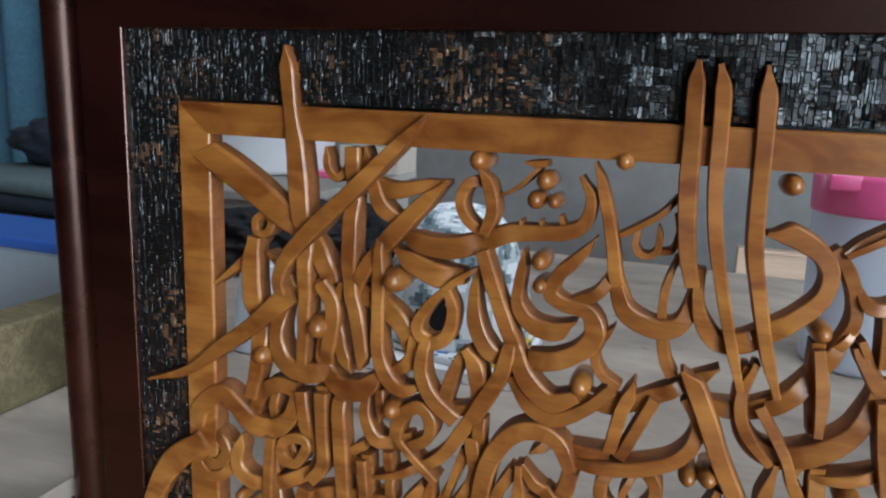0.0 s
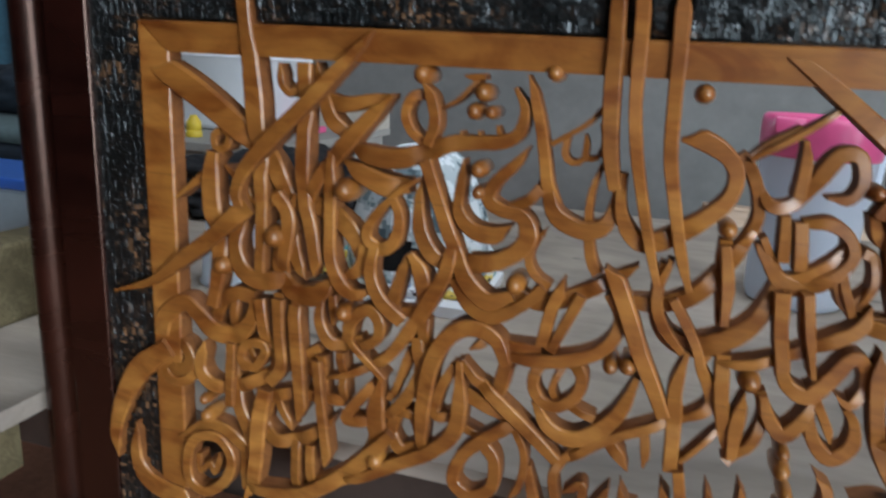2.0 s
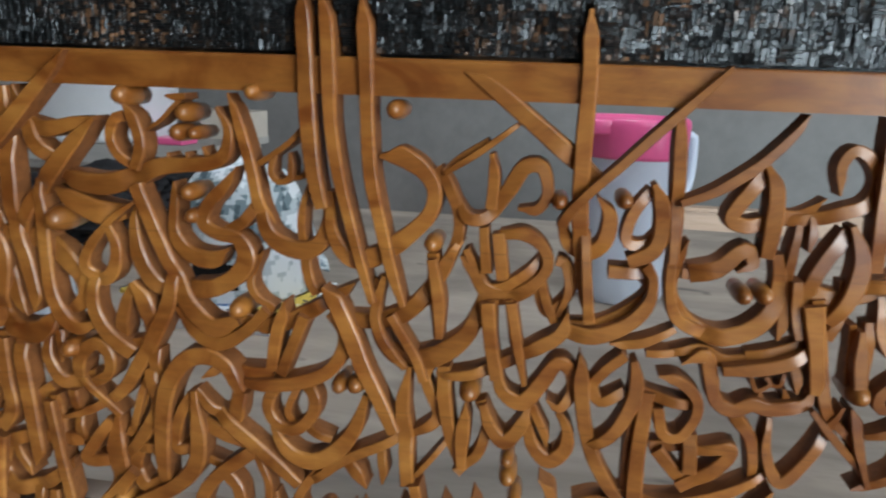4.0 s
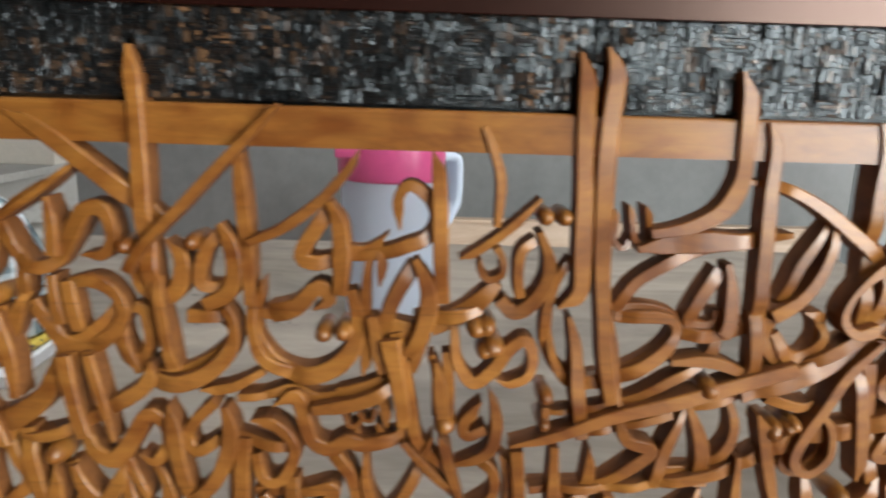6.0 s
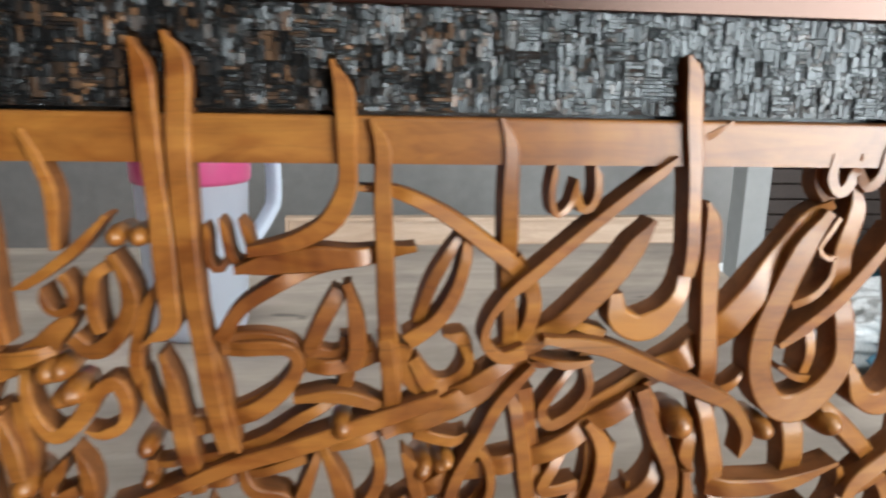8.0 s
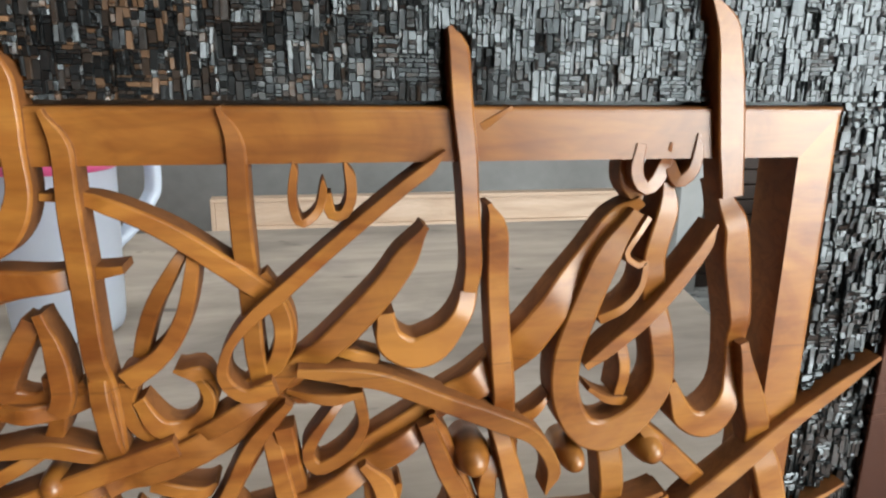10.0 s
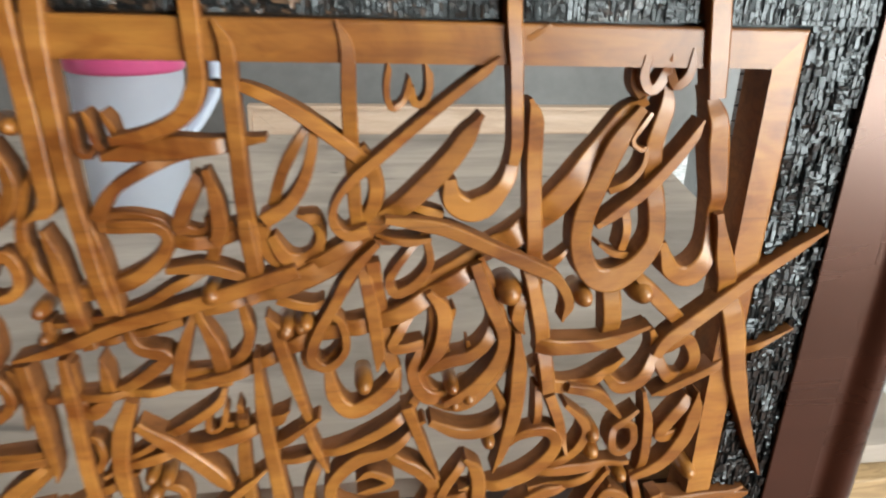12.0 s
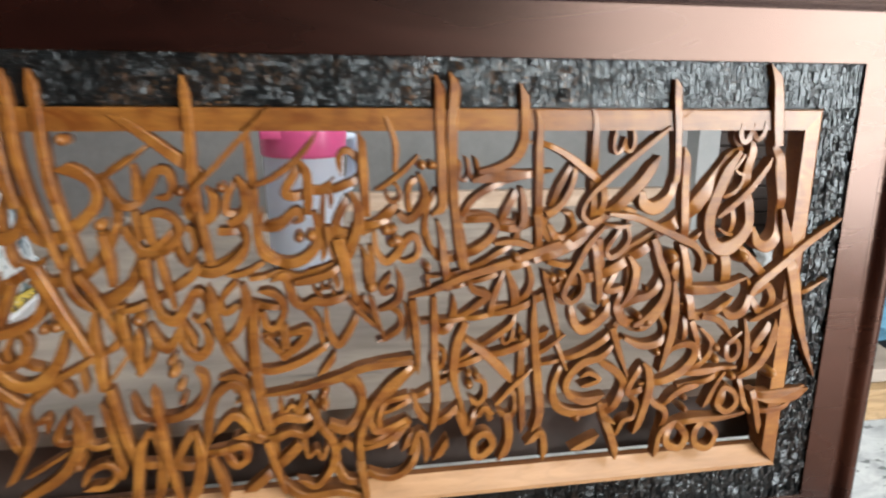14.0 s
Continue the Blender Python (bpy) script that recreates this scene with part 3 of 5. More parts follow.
pen(2, (2, 9, 9, 10, 10, 10, 9.1, 6.1), (496, 594), (497, 580), (498, 563), (498, 538), (498, 510), (499, 484), (502, 458), (506, 436), (510, 418))
pen(1, (3.6, 4.2, 2.8), (420, 502), (441, 516), (464, 534))
bead(5.1, 487, 489)
bead(5.1, 523, 492)
pen(1, (3.2, 9.1, 9.5, 9.4, 8.1), (538, 503), (543, 492), (545, 477), (541, 464), (528, 457))
pen(0, (7.1,), (538, 499), (530, 488), (526, 476), (527, 468), (537, 467), (544, 474))
pen(0, (9, 9.4, 8.6, 12.1, 12, 11), (522, 449), (536, 450), (543, 439), (533, 425), (515, 414), (497, 412))
pen(1, (5, 8, 8, 6), (548, 545), (550, 519), (552, 488), (553, 458))
pen(2, (4.5, 6.4, 5.7, 3.6), (553, 493), (571, 501), (590, 515), (603, 529), (613, 543))
pen(1, (3.2, 9, 10, 8), (596, 516), (602, 503), (603, 484), (602, 465))
pen(0, (8.9,), (597, 512), (589, 501), (581, 486), (589, 482), (599, 484))
pen(0, (10.2, 7.8, 3.6), (606, 487), (618, 489), (629, 499))
pen(0, (5.1, 6.4, 7.3, 8.1, 8.5, 7.1), (636, 502), (633, 517), (639, 526), (649, 520), (654, 509), (650, 498), (639, 493), (625, 488), (611, 486))
pen(1, (8, 9, 9.1, 8), (654, 544), (656, 515), (657, 488), (659, 461))
pen(0, (3.6, 7, 9.2, 11.4, 11.3, 9.2, 6.3), (561, 472), (555, 452), (555, 437), (566, 422), (582, 416), (598, 421), (609, 433), (612, 449), (608, 467))
pen(0, (11.7, 9.1, 7.2), (563, 452), (578, 457), (588, 467), (593, 468), (596, 460), (589, 454))
bead(5.4, 593, 442)
bead(5.4, 604, 443)
pen(0, (4.1, 6, 7), (618, 487), (616, 466), (616, 440), (617, 417))
pen(0, (3, 7), (623, 492), (626, 470))
pen(1, (3.6, 9.1, 11.2, 9.4, 7.8), (643, 486), (650, 471), (651, 456), (647, 442), (640, 429))
pen(0, (9.2,), (643, 482), (634, 467), (628, 451), (631, 441), (644, 442), (651, 448))
pen(0, (7,), (632, 441), (638, 412), (638, 384))
pen(0, (13, 11.4, 7.1), (652, 446), (670, 454), (683, 466), (689, 473))
pen(0, (4.1, 8.2, 10.2, 8.9), (548, 400), (573, 406), (590, 400), (611, 404), (630, 413))
pen(0, (4.1, 9.1), (653, 430), (657, 414), (659, 393))
bead(6, 678, 447)
bead(5.1, 683, 434)
pen(0, (6.1, 6.7), (480, 450), (478, 436), (484, 421), (492, 427), (498, 438), (494, 451), (488, 454))
pen(1, (3.2, 5.1, 6, 4), (678, 558), (684, 544), (688, 529), (687, 505))
pen(2, (2.2, 10, 10, 11, 10, 7.8), (729, 597), (730, 583), (731, 550), (733, 521), (734, 491), (734, 470), (725, 459))
pen(2, (2, 11, 11, 10, 9, 9.1, 8.1), (743, 600), (745, 586), (743, 550), (744, 512), (746, 482), (749, 458), (752, 432), (758, 404))
pen(1, (4.5, 5, 5, 2.2), (668, 486), (682, 495), (697, 507), (710, 521))
bead(5.1, 713, 511)
bead(5.1, 723, 511)
pen(0, (4.1,), (687, 493), (691, 487), (691, 478), (683, 475), (679, 481), (680, 487))
pen(0, (6,), (709, 498), (701, 491), (700, 475), (702, 465))
pen(1, (4.1, 8, 8.9, 7.1), (710, 503), (716, 489), (716, 476), (708, 462), (698, 457), (690, 464))
pen(0, (4.5, 7, 8.1), (729, 488), (721, 473), (717, 454), (718, 438), (725, 424), (737, 416))
pen(0, (8, 11.4, 10.3, 8.5, 9.2, 11), (731, 417), (748, 416), (766, 422), (783, 433), (791, 446), (788, 455), (773, 459), (755, 457))
pen(0, (7.8, 7.2, 8.1, 8.2), (755, 459), (765, 475), (781, 486), (798, 494), (817, 499))
pen(1, (4.1, 11.2, 13, 9.2, 3.2), (764, 495), (780, 498), (800, 500), (824, 501), (848, 505))
pen(0, (3.6,), (752, 516), (752, 498), (758, 495), (762, 504))
pen(0, (3.6,), (759, 519), (762, 501), (766, 497))
pen(0, (4.2,), (768, 519), (771, 501), (765, 495))
pen(2, (2, 10, 9, 10.8, 8.6, 5.4), (813, 590), (815, 577), (816, 555), (816, 535), (808, 518), (791, 508), (772, 504))
pen(2, (2, 8, 9, 9.1, 10, 10), (829, 565), (832, 552), (832, 529), (833, 503), (834, 472), (836, 447), (837, 417))
pen(1, (3, 6.7, 8.6, 8.9, 8.2, 6.4), (821, 533), (839, 531), (861, 521), (881, 507), (898, 493), (906, 480), (903, 462), (891, 451))
pen(0, (3.6, 6.7, 6.3), (873, 516), (863, 500), (855, 485), (849, 466))
pen(1, (4, 6.3, 7.8, 9.4), (873, 516), (872, 500), (867, 482), (858, 468), (844, 458))
pen(0, (7.8,), (844, 456), (842, 444), (851, 431), (865, 431), (874, 444), (872, 457), (863, 463))
pen(1, (2, 8.1, 9.1, 8.1, 8), (889, 566), (892, 553), (892, 528), (893, 501), (894, 473), (896, 448))
pen(1, (4.1, 9.1, 8.9), (815, 488), (819, 472), (820, 453), (817, 446))
pen(0, (8.9,), (812, 484), (803, 468), (798, 454), (808, 449), (817, 453))
pen(0, (11.2,), (794, 449), (811, 445), (829, 453))
bead(5.6, 684, 448)
bead(5.4, 689, 436)
pen(2, (2, 9.1, 9.1, 8, 8.1, 7.1), (976, 596), (977, 588), (979, 565), (982, 542), (984, 518), (985, 501), (984, 490))
pen(1, (8.2, 9.4, 15.2, 13.9, 8), (985, 496), (982, 482), (972, 468), (960, 463), (950, 469), (948, 481))
pen(1, (2.8, 11.4, 12.7, 11.4, 9.4, 7.6), (965, 518), (958, 507), (947, 491), (930, 473), (916, 461), (899, 448), (883, 438), (867, 429))
pen(3, (5, 5.7, 6.4, 4.2, 5.7, 8.2), (973, 548), (953, 533), (930, 514), (907, 494), (893, 482), (884, 470), (882, 458), (890, 450), (902, 453))
pen(1, (1.4, 3.6), (1000, 566), (987, 558))
pen(0, (5.8, 5.1, 5.8), (898, 499), (907, 485), (909, 472), (905, 461))
pen(1, (3.6,), (914, 545), (912, 533), (913, 524), (916, 521), (922, 526), (925, 538))
pen(1, (4.5,), (925, 532), (927, 524), (932, 524), (935, 532), (934, 545))
pen(0, (5.7, 13, 15.8, 17, 14.4, 11.7, 10.3), (1060, 526), (1050, 517), (1036, 497), (1021, 477), (1006, 459), (989, 445), (968, 433), (946, 420), (926, 408))
pen(1, (5.8, 13, 13.9, 14, 14.3, 17, 13.9, 12, 12, 11.4, 6), (1057, 522), (1045, 502), (1035, 476), (1029, 455), (1030, 435), (1039, 419), (1053, 416), (1068, 427), (1076, 444), (1072, 472), (1067, 499), (1071, 522), (1071, 534))
pen(1, (5.4, 12, 15.8, 12.2, 12, 14, 12.4, 5.4), (1082, 439), (1090, 421), (1104, 418), (1114, 435), (1113, 464), (1107, 498), (1104, 516), (1096, 534))
pen(2, (1.5, 11.5, 14, 14, 12), (1083, 612), (1089, 596), (1093, 573), (1096, 550), (1099, 528))
pen(1, (5, 7, 6.5, 7, 5), (1056, 551), (1055, 539), (1060, 532), (1067, 538), (1071, 551))
pen(1, (6, 6.5, 6.5, 5), (1070, 545), (1074, 535), (1081, 540), (1083, 555))
pen(0, (7, 7.2), (1053, 547), (1053, 535), (1059, 527))
pen(2, (5.4, 7.8, 7.1, 3.6), (1095, 515), (1083, 496), (1066, 475), (1047, 459), (1037, 452))
pen(1, (2.8, 3, 4.5), (1063, 519), (1053, 504), (1059, 498), (1062, 499), (1061, 488), (1054, 479), (1043, 473))
pen(0, (6, 6.1), (1056, 459), (1058, 448), (1057, 434))
pen(0, (2.2, 5), (1041, 439), (1050, 433), (1061, 430))
pen(1, (2.2, 10, 10, 11, 11), (991, 527), (995, 516), (996, 491), (998, 465), (1001, 437), (1005, 396))
pen(3, (4, 8.2, 8.5, 9.5, 6.7, 7.3), (911, 459), (930, 456), (947, 452), (971, 441), (995, 430), (1014, 420), (1024, 404), (1023, 390))
pen(1, (2, 5.1, 2.2), (906, 448), (925, 444), (938, 446))
pen(0, (3, 6.3), (916, 464), (930, 463), (945, 458))
bead(5, 988, 408)
bead(6.6, 1035, 404)
pen(1, (3.2, 8.2, 8.1), (968, 433), (974, 417), (980, 399))
pen(1, (2.8, 5.8), (1009, 420), (1000, 407), (996, 395))
pen(0, (2.8, 9.2), (1023, 436), (1014, 427), (1006, 420))
pen(2, (5.1, 13.2, 16, 14.1, 9.2, 2), (1114, 459), (1125, 423), (1141, 376), (1150, 341), (1165, 298), (1183, 257))
pen(3, (2.8, 7.8, 9.2, 9.9, 7.8), (1188, 447), (1169, 433), (1147, 417), (1119, 393), (1095, 373), (1088, 361))
pen(0, (13,), (1053, 416), (1058, 375))
bead(8.1, 1073, 406)
pen(1, (5.7, 10.6, 10), (1066, 421), (1084, 402), (1106, 381))
pen(2, (11, 19, 17, 3.2), (1109, 237), (1138, 231), (1163, 235), (1178, 241))
pen(1, (4, 9.4, 13, 13.6, 11.2, 10.2, 9.8), (935, 371), (934, 350), (944, 334), (962, 331), (980, 348), (989, 369), (981, 396), (968, 423))
bead(9, 987, 409)
pen(1, (7.1, 10), (1007, 416), (997, 405), (994, 391), (1001, 382))
pen(1, (4.1, 7.3, 7.8, 5), (385, 437), (379, 414), (384, 395), (399, 377))
pen(0, (7.2, 9.2, 9.9, 7.3, 5.4), (383, 392), (402, 382), (423, 390), (441, 408), (448, 428))
pen(0, (7.8,), (387, 410), (405, 419), (418, 428))
pen(1, (6.3, 8.1, 5), (414, 450), (419, 424), (420, 400))
pen(0, (6.4, 4.2), (422, 448), (431, 462))
pen(0, (4.5, 5.8), (434, 457), (447, 432))
pen(0, (8.2, 8.1, 8.1, 5.8), (443, 431), (457, 434), (473, 446), (480, 457))
pen(1, (6, 6.1, 5.1), (452, 427), (453, 398), (456, 379))
pen(1, (5.1, 7.6, 4.1), (461, 428), (467, 400), (473, 377))
pen(0, (5.4,), (479, 460), (481, 436), (489, 415))
pen(0, (4.1, 5.1, 4.1), (492, 455), (496, 437), (491, 419))
pen(1, (10, 10.8, 9.2, 6, 6.4), (492, 412), (512, 410), (531, 419), (542, 433), (543, 448), (538, 455))
pen(0, (8,), (518, 450), (539, 450))
pen(2, (6.1, 6.1, 7.1), (503, 473), (506, 445), (509, 419))
pen(0, (6.1, 6.3, 4.5), (523, 404), (541, 408), (559, 418))
pen(0, (6, 5.8, 7.6, 8.5), (553, 459), (553, 442), (559, 425), (577, 416))
pen(0, (7.1,), (559, 452), (574, 451))
pen(0, (5,), (544, 402), (562, 403))
pen(1, (7.8, 10.8, 10.3, 8.5, 7.8), (246, 405), (259, 388), (275, 382), (294, 393), (308, 408))
pen(0, (8.1,), (283, 362), (310, 363))
pen(0, (6.4, 6.4, 5.8), (601, 426), (614, 436), (621, 446))
pen(0, (6.1, 7.3, 7.6), (600, 405), (616, 409), (632, 416))
pen(1, (6.1, 7.3, 5.1), (620, 453), (623, 433), (626, 419))
pen(1, (7.1, 9.2, 8.2, 7.1, 5, 4.5), (633, 443), (638, 417), (642, 398), (647, 377), (662, 361), (670, 347))
pen(0, (4.5,), (631, 411), (637, 395))
pen(0, (6.3,), (650, 441), (645, 427), (642, 419))
pen(0, (9.2,), (630, 446), (645, 443))
pen(0, (9.1, 8.2, 6.1), (643, 450), (665, 453), (681, 457))
pen(0, (6, 7, 7), (662, 432), (664, 411), (664, 393))
pen(0, (5, 6.4, 8.1, 8.6, 7.2, 7.2, 6.1, 6.3, 6.3), (666, 447), (668, 427), (677, 414), (688, 421), (697, 434), (706, 440), (711, 431), (709, 419), (699, 414), (692, 418))
bead(5.1, 683, 447)
bead(6.3, 687, 436)
bead(5.1, 719, 407)
bead(4.2, 719, 390)
pen(0, (5,), (720, 400), (720, 379))
pen(0, (4.1, 5, 8.1, 9.5, 9.4, 8.6, 6.3, 6.1, 8.1, 8), (719, 445), (723, 428), (734, 415), (751, 417), (769, 423), (784, 434), (791, 446), (788, 454), (777, 456), (758, 455))
pen(2, (3, 7.1, 9.1, 8.1), (729, 456), (734, 438), (737, 412), (742, 382))
pen(2, (7.3, 7.1, 6.3, 3), (749, 460), (755, 439), (758, 419), (762, 403))
pen(0, (4.5, 3.2), (763, 399), (767, 386))
pen(0, (3.2, 5.4, 5.8, 6.7, 5.8), (720, 396), (749, 399), (771, 406), (791, 418), (808, 427))
pen(0, (4, 5.1, 5.1, 6.3), (721, 380), (750, 385), (771, 390), (794, 397))
pen(1, (4.1, 7, 7.3, 6.3), (789, 430), (806, 431), (819, 429), (833, 423))
pen(0, (8, 8.5, 7.6), (795, 446), (814, 445), (830, 450))
pen(0, (8.1, 7.3), (815, 460), (815, 440), (812, 432))
bead(6.3, 812, 414)
pen(0, (5.4, 7.6, 8.5), (804, 401), (821, 406), (843, 414))
pen(2, (8, 8), (833, 462), (838, 416))
pen(0, (5.8, 9.1, 9.4, 5.4, 3.2), (847, 448), (856, 434), (868, 434), (875, 447), (869, 458))
pen(1, (8.5, 13.4, 14.2, 7.8, 4.2), (832, 410), (857, 419), (881, 431), (898, 446), (912, 459))
pen(0, (7.1, 6.7, 2.2), (848, 408), (868, 403), (875, 407))
pen(2, (4.2, 7.2, 7.2, 7.6, 7.2, 5.7, 5.1, 5, 3.6), (907, 444), (891, 425), (881, 405), (870, 384), (867, 370), (876, 363), (887, 374), (886, 391), (879, 401))
bead(6, 852, 389)
bead(4.5, 861, 391)
pen(1, (8, 9.1, 8), (898, 430), (904, 398), (909, 358))
pen(0, (1, 5.1, 1), (902, 444), (914, 443), (930, 446))
pen(0, (4, 6, 1), (914, 456), (931, 455), (945, 453))
pen(0, (5, 5, 6.7, 6.7, 5.8, 4.2, 4.5, 2.8), (936, 443), (938, 429), (930, 416), (918, 410), (914, 419), (924, 435), (935, 447), (946, 456))
pen(0, (9.4, 9.4, 8.6), (907, 391), (929, 404), (952, 416))
pen(1, (2.2, 8.2, 8.9, 5), (937, 413), (942, 392), (941, 375), (935, 357))
pen(0, (5, 7.6, 8.5), (935, 408), (921, 389), (918, 373))
pen(0, (7.8,), (947, 388), (956, 397))
pen(2, (1.6, 11.2, 10.4, 13.6, 15.2, 14.4, 11.2, 9.6, 8.8,), (86, 604), (87, 588), (90, 561), (93, 539), (95, 517), (97, 492), (99, 471), (100, 435), (98, 390))
pen(1, (19.8, 20.7, 18,), (15, 536), (53, 514), (94, 486))
pen(0, (5.6,), (116, 541), (115, 529), (122, 521), (128, 528), (131, 540))
pen(0, (5.6,), (128, 527), (135, 524), (142, 533), (144, 543))
pen(3, (4, 8.8, 11.2, 12, 11.2, 9.6, 8.8,), (186, 564), (162, 541), (135, 514), (110, 490), (89, 467), (81, 450), (82, 435))
pen(3, (15.5, 12.7, 11.8, 7.3, 1.8,), (89, 440), (57, 411), (32, 392), (3, 370), (-33, 357))
pen(0, (2.3, 6.4, 10.9,), (25, 438), (47, 456), (61, 477))
pen(0, (5.5,), (60, 479), (60, 488), (67, 492), (72, 486), (68, 479), (60, 479))
pen(1, (10, 15.5, 16.4, 13.6, 11.8, 10,), (60, 476), (57, 454), (58, 430), (63, 405), (61, 383), (55, 356))
bead(8.6, 66, 391)
pen(1, (11.4, 11.4, 11.4, 10.6, 10.6, 9.7,), (134, 542), (134, 512), (133, 482), (133, 451), (139, 429), (145, 393))
pen(0, (10.5, 11.2, 9.1, 1.8,), (147, 519), (162, 516), (180, 520), (198, 525))
pen(0, (9.6, 11.2, 8.8,), (146, 521), (154, 505), (169, 494))
pen(1, (2.8, 10.7, 12.8, 10.7, 9.3,), (198, 524), (181, 508), (163, 488), (148, 470), (136, 448))
pen(0, (2.8, 13.3, 14.7, 13.3, 11.2, 9.8, 9.8, 8.4, 6.3, 2.4,), (165, 491), (181, 484), (202, 483), (222, 489), (239, 496), (257, 498), (273, 500), (283, 506), (286, 521), (279, 534))
pen(0, (1.2, 4.3,), (245, 505), (246, 497))
pen(0, (1.2, 4.2,), (257, 506), (258, 499))
pen(0, (1.5, 5.5,), (269, 510), (271, 501))
pen(1, (6.3, 8.4, 8.4, 7,), (220, 536), (226, 521), (228, 508), (223, 494))
pen(0, (7.2,), (222, 526), (212, 525), (207, 514), (211, 503), (222, 494))
bead(6.9, 218, 539)
pen(0, (1.8, 2.7, 3.6,), (229, 517), (243, 525), (255, 538))
pen(0, (5.7, 4.1,), (246, 538), (259, 540))
bead(6.3, 259, 530)
bead(6.0, 254, 518)
bead(4.6, 265, 518)
pen(0, (3.2, 14.4, 16, 10.4,), (163, 478), (176, 471), (195, 464), (211, 465))
pen(1, (2.4, 4.8, 7.2, 8.8, 10.4, 9.6, 8, 5.6,), (223, 474), (205, 461), (187, 441), (182, 427), (191, 419), (202, 425), (206, 442), (201, 457))
pen(0, (2.8, 7.8, 11.4, 12.8, 10.7,), (220, 470), (219, 455), (221, 436), (229, 421), (242, 411))
pen(1, (9.3, 10, 10.7, 11.5, 14.3, 14.3, 9.3,), (223, 484), (233, 458), (242, 436), (249, 418), (258, 403), (272, 393), (288, 400))
pen(1, (8.9, 11.4, 12.2, 10.6, 8.9, 6.5, 3.2,), (244, 429), (240, 407), (229, 385), (217, 364), (201, 340), (178, 324), (151, 313))
pen(1, (5, 12.2, 11.5, 10.7,), (215, 419), (223, 406), (225, 387), (222, 369))
pen(0, (5.7, 8.9, 9.7, 8.1,), (213, 416), (207, 399), (202, 381), (200, 374))
pen(0, (7.9,), (198, 373), (211, 374), (223, 378))
pen(1, (8, 10.4, 11.2, 11.2,), (188, 422), (186, 400), (194, 382), (211, 368))
pen(0, (12.2, 14.6, 13.8, 10.6,), (134, 447), (153, 440), (170, 428), (176, 410))
pen(0, (9.7, 10.6, 4.1,), (180, 423), (176, 402), (157, 391))
pen(1, (5.7, 9.7, 8.9, 9.7, 11.4, 9.7, 4.9,), (153, 484), (154, 458), (154, 431), (155, 407), (162, 390), (173, 383), (185, 387))
bead(8.9, 165, 458)
pen(1, (5.4, 10.8, 14.4, 16.2, 13.5, 3.6,), (112, 415), (112, 394), (123, 379), (139, 377), (149, 383), (157, 394))
pen(1, (9.1, 11.8, 15.5, 17.3, 13.6,), (82, 431), (77, 409), (82, 390), (97, 383), (117, 386))
bead(9.1, 110, 418)
pen(1, (3.6, 9.1, 10.9, 10, 4.5,), (126, 451), (121, 434), (123, 414), (130, 398), (137, 390))
pen(0, (13.8, 14.6, 13.8,), (97, 484), (110, 468), (117, 448))
pen(1, (10.9, 11.8, 10.9,), (111, 450), (121, 432), (115, 392))
pen(0, (9.1,), (82, 453), (87, 441), (99, 440), (111, 449))
pen(0, (7.2,), (71, 468), (78, 457), (80, 445))
pen(1, (13.6, 15.5, 14.6, 14.6, 15.5, 15.5, 12.7, 9.1,), (6, 317), (10, 339), (28, 355), (41, 348), (55, 336), (73, 335), (88, 348), (91, 366))
pen(0, (10.9, 11.8, 11.8, 9.1,), (90, 367), (75, 369), (60, 357), (53, 336))
pen(0, (7,), (74, 364), (72, 340))
pen(1, (9.1,), (8, 301), (16, 314), (31, 314), (39, 304), (32, 291), (18, 286), (8, 293), (8, 301))
pen(1, (7.1, 11.1, 12.1, 12.1, 11.1,), (50, 326), (42, 305), (51, 291), (73, 291), (104, 307))
pen(2, (8.1,), (72, 329), (70, 301), (69, 275))
pen(1, (10, 10, 9.1,), (96, 368), (99, 347), (102, 321))
pen(2, (10.1, 9.2, 10.1, 10.1,), (113, 371), (114, 341), (115, 317), (105, 302))
pen(2, (8.2,), (127, 371), (128, 335), (130, 289))
pen(0, (4.9,), (74, 315), (78, 324), (86, 324), (90, 316), (82, 307), (74, 315))
pen(0, (7.1,), (146, 337), (136, 329), (134, 317), (144, 313))
pen(0, (5.7, 9.7, 11.4, 9.7,), (145, 377), (146, 356), (157, 341), (180, 347))
pen(0, (7.2,), (155, 379), (159, 357))
pen(1, (7.3,), (148, 331), (150, 294))
pen(1, (7.4,), (164, 337), (167, 298))
pen(1, (9.1, 10.7, 9.9, 9.9, 8.2, 8.2,), (168, 346), (172, 363), (184, 373), (193, 366), (192, 352), (179, 343))
pen(1, (5.4,), (168, 348), (184, 334), (199, 321))
pen(1, (9.1,), (227, 373), (227, 348), (226, 313))
pen(0, (4.9,), (217, 348), (210, 323), (205, 307))
bead(7.4, 166, 368)
pen(2, (17, 20.4, 17, 12.5, 4,), (14, 315), (-14, 292), (-32, 263), (-43, 229), (-40, 205))
pen(2, (3.6, 12.2, 18.2, 19.5, 18.2,), (-20, 242), (-24, 212), (-16, 191), (6, 181), (33, 179))
pen(1, (10,), (7, 307), (15, 319), (28, 318), (33, 307), (24, 297), (13, 300), (7, 307))
pen(1, (8.1,), (80, 316), (83, 328), (95, 332), (101, 327), (92, 312), (80, 316))
pen(1, (8.2, 9.2, 11.2, 13.3, 12.2,), (70, 332), (72, 304), (75, 280), (85, 255), (86, 222))
pen(2, (9.1,), (29, 224), (39, 241), (58, 244), (70, 229), (64, 207), (45, 192), (30, 199), (29, 224))
pen(0, (5,), (35, 222), (37, 207), (47, 217), (51, 208), (58, 228))
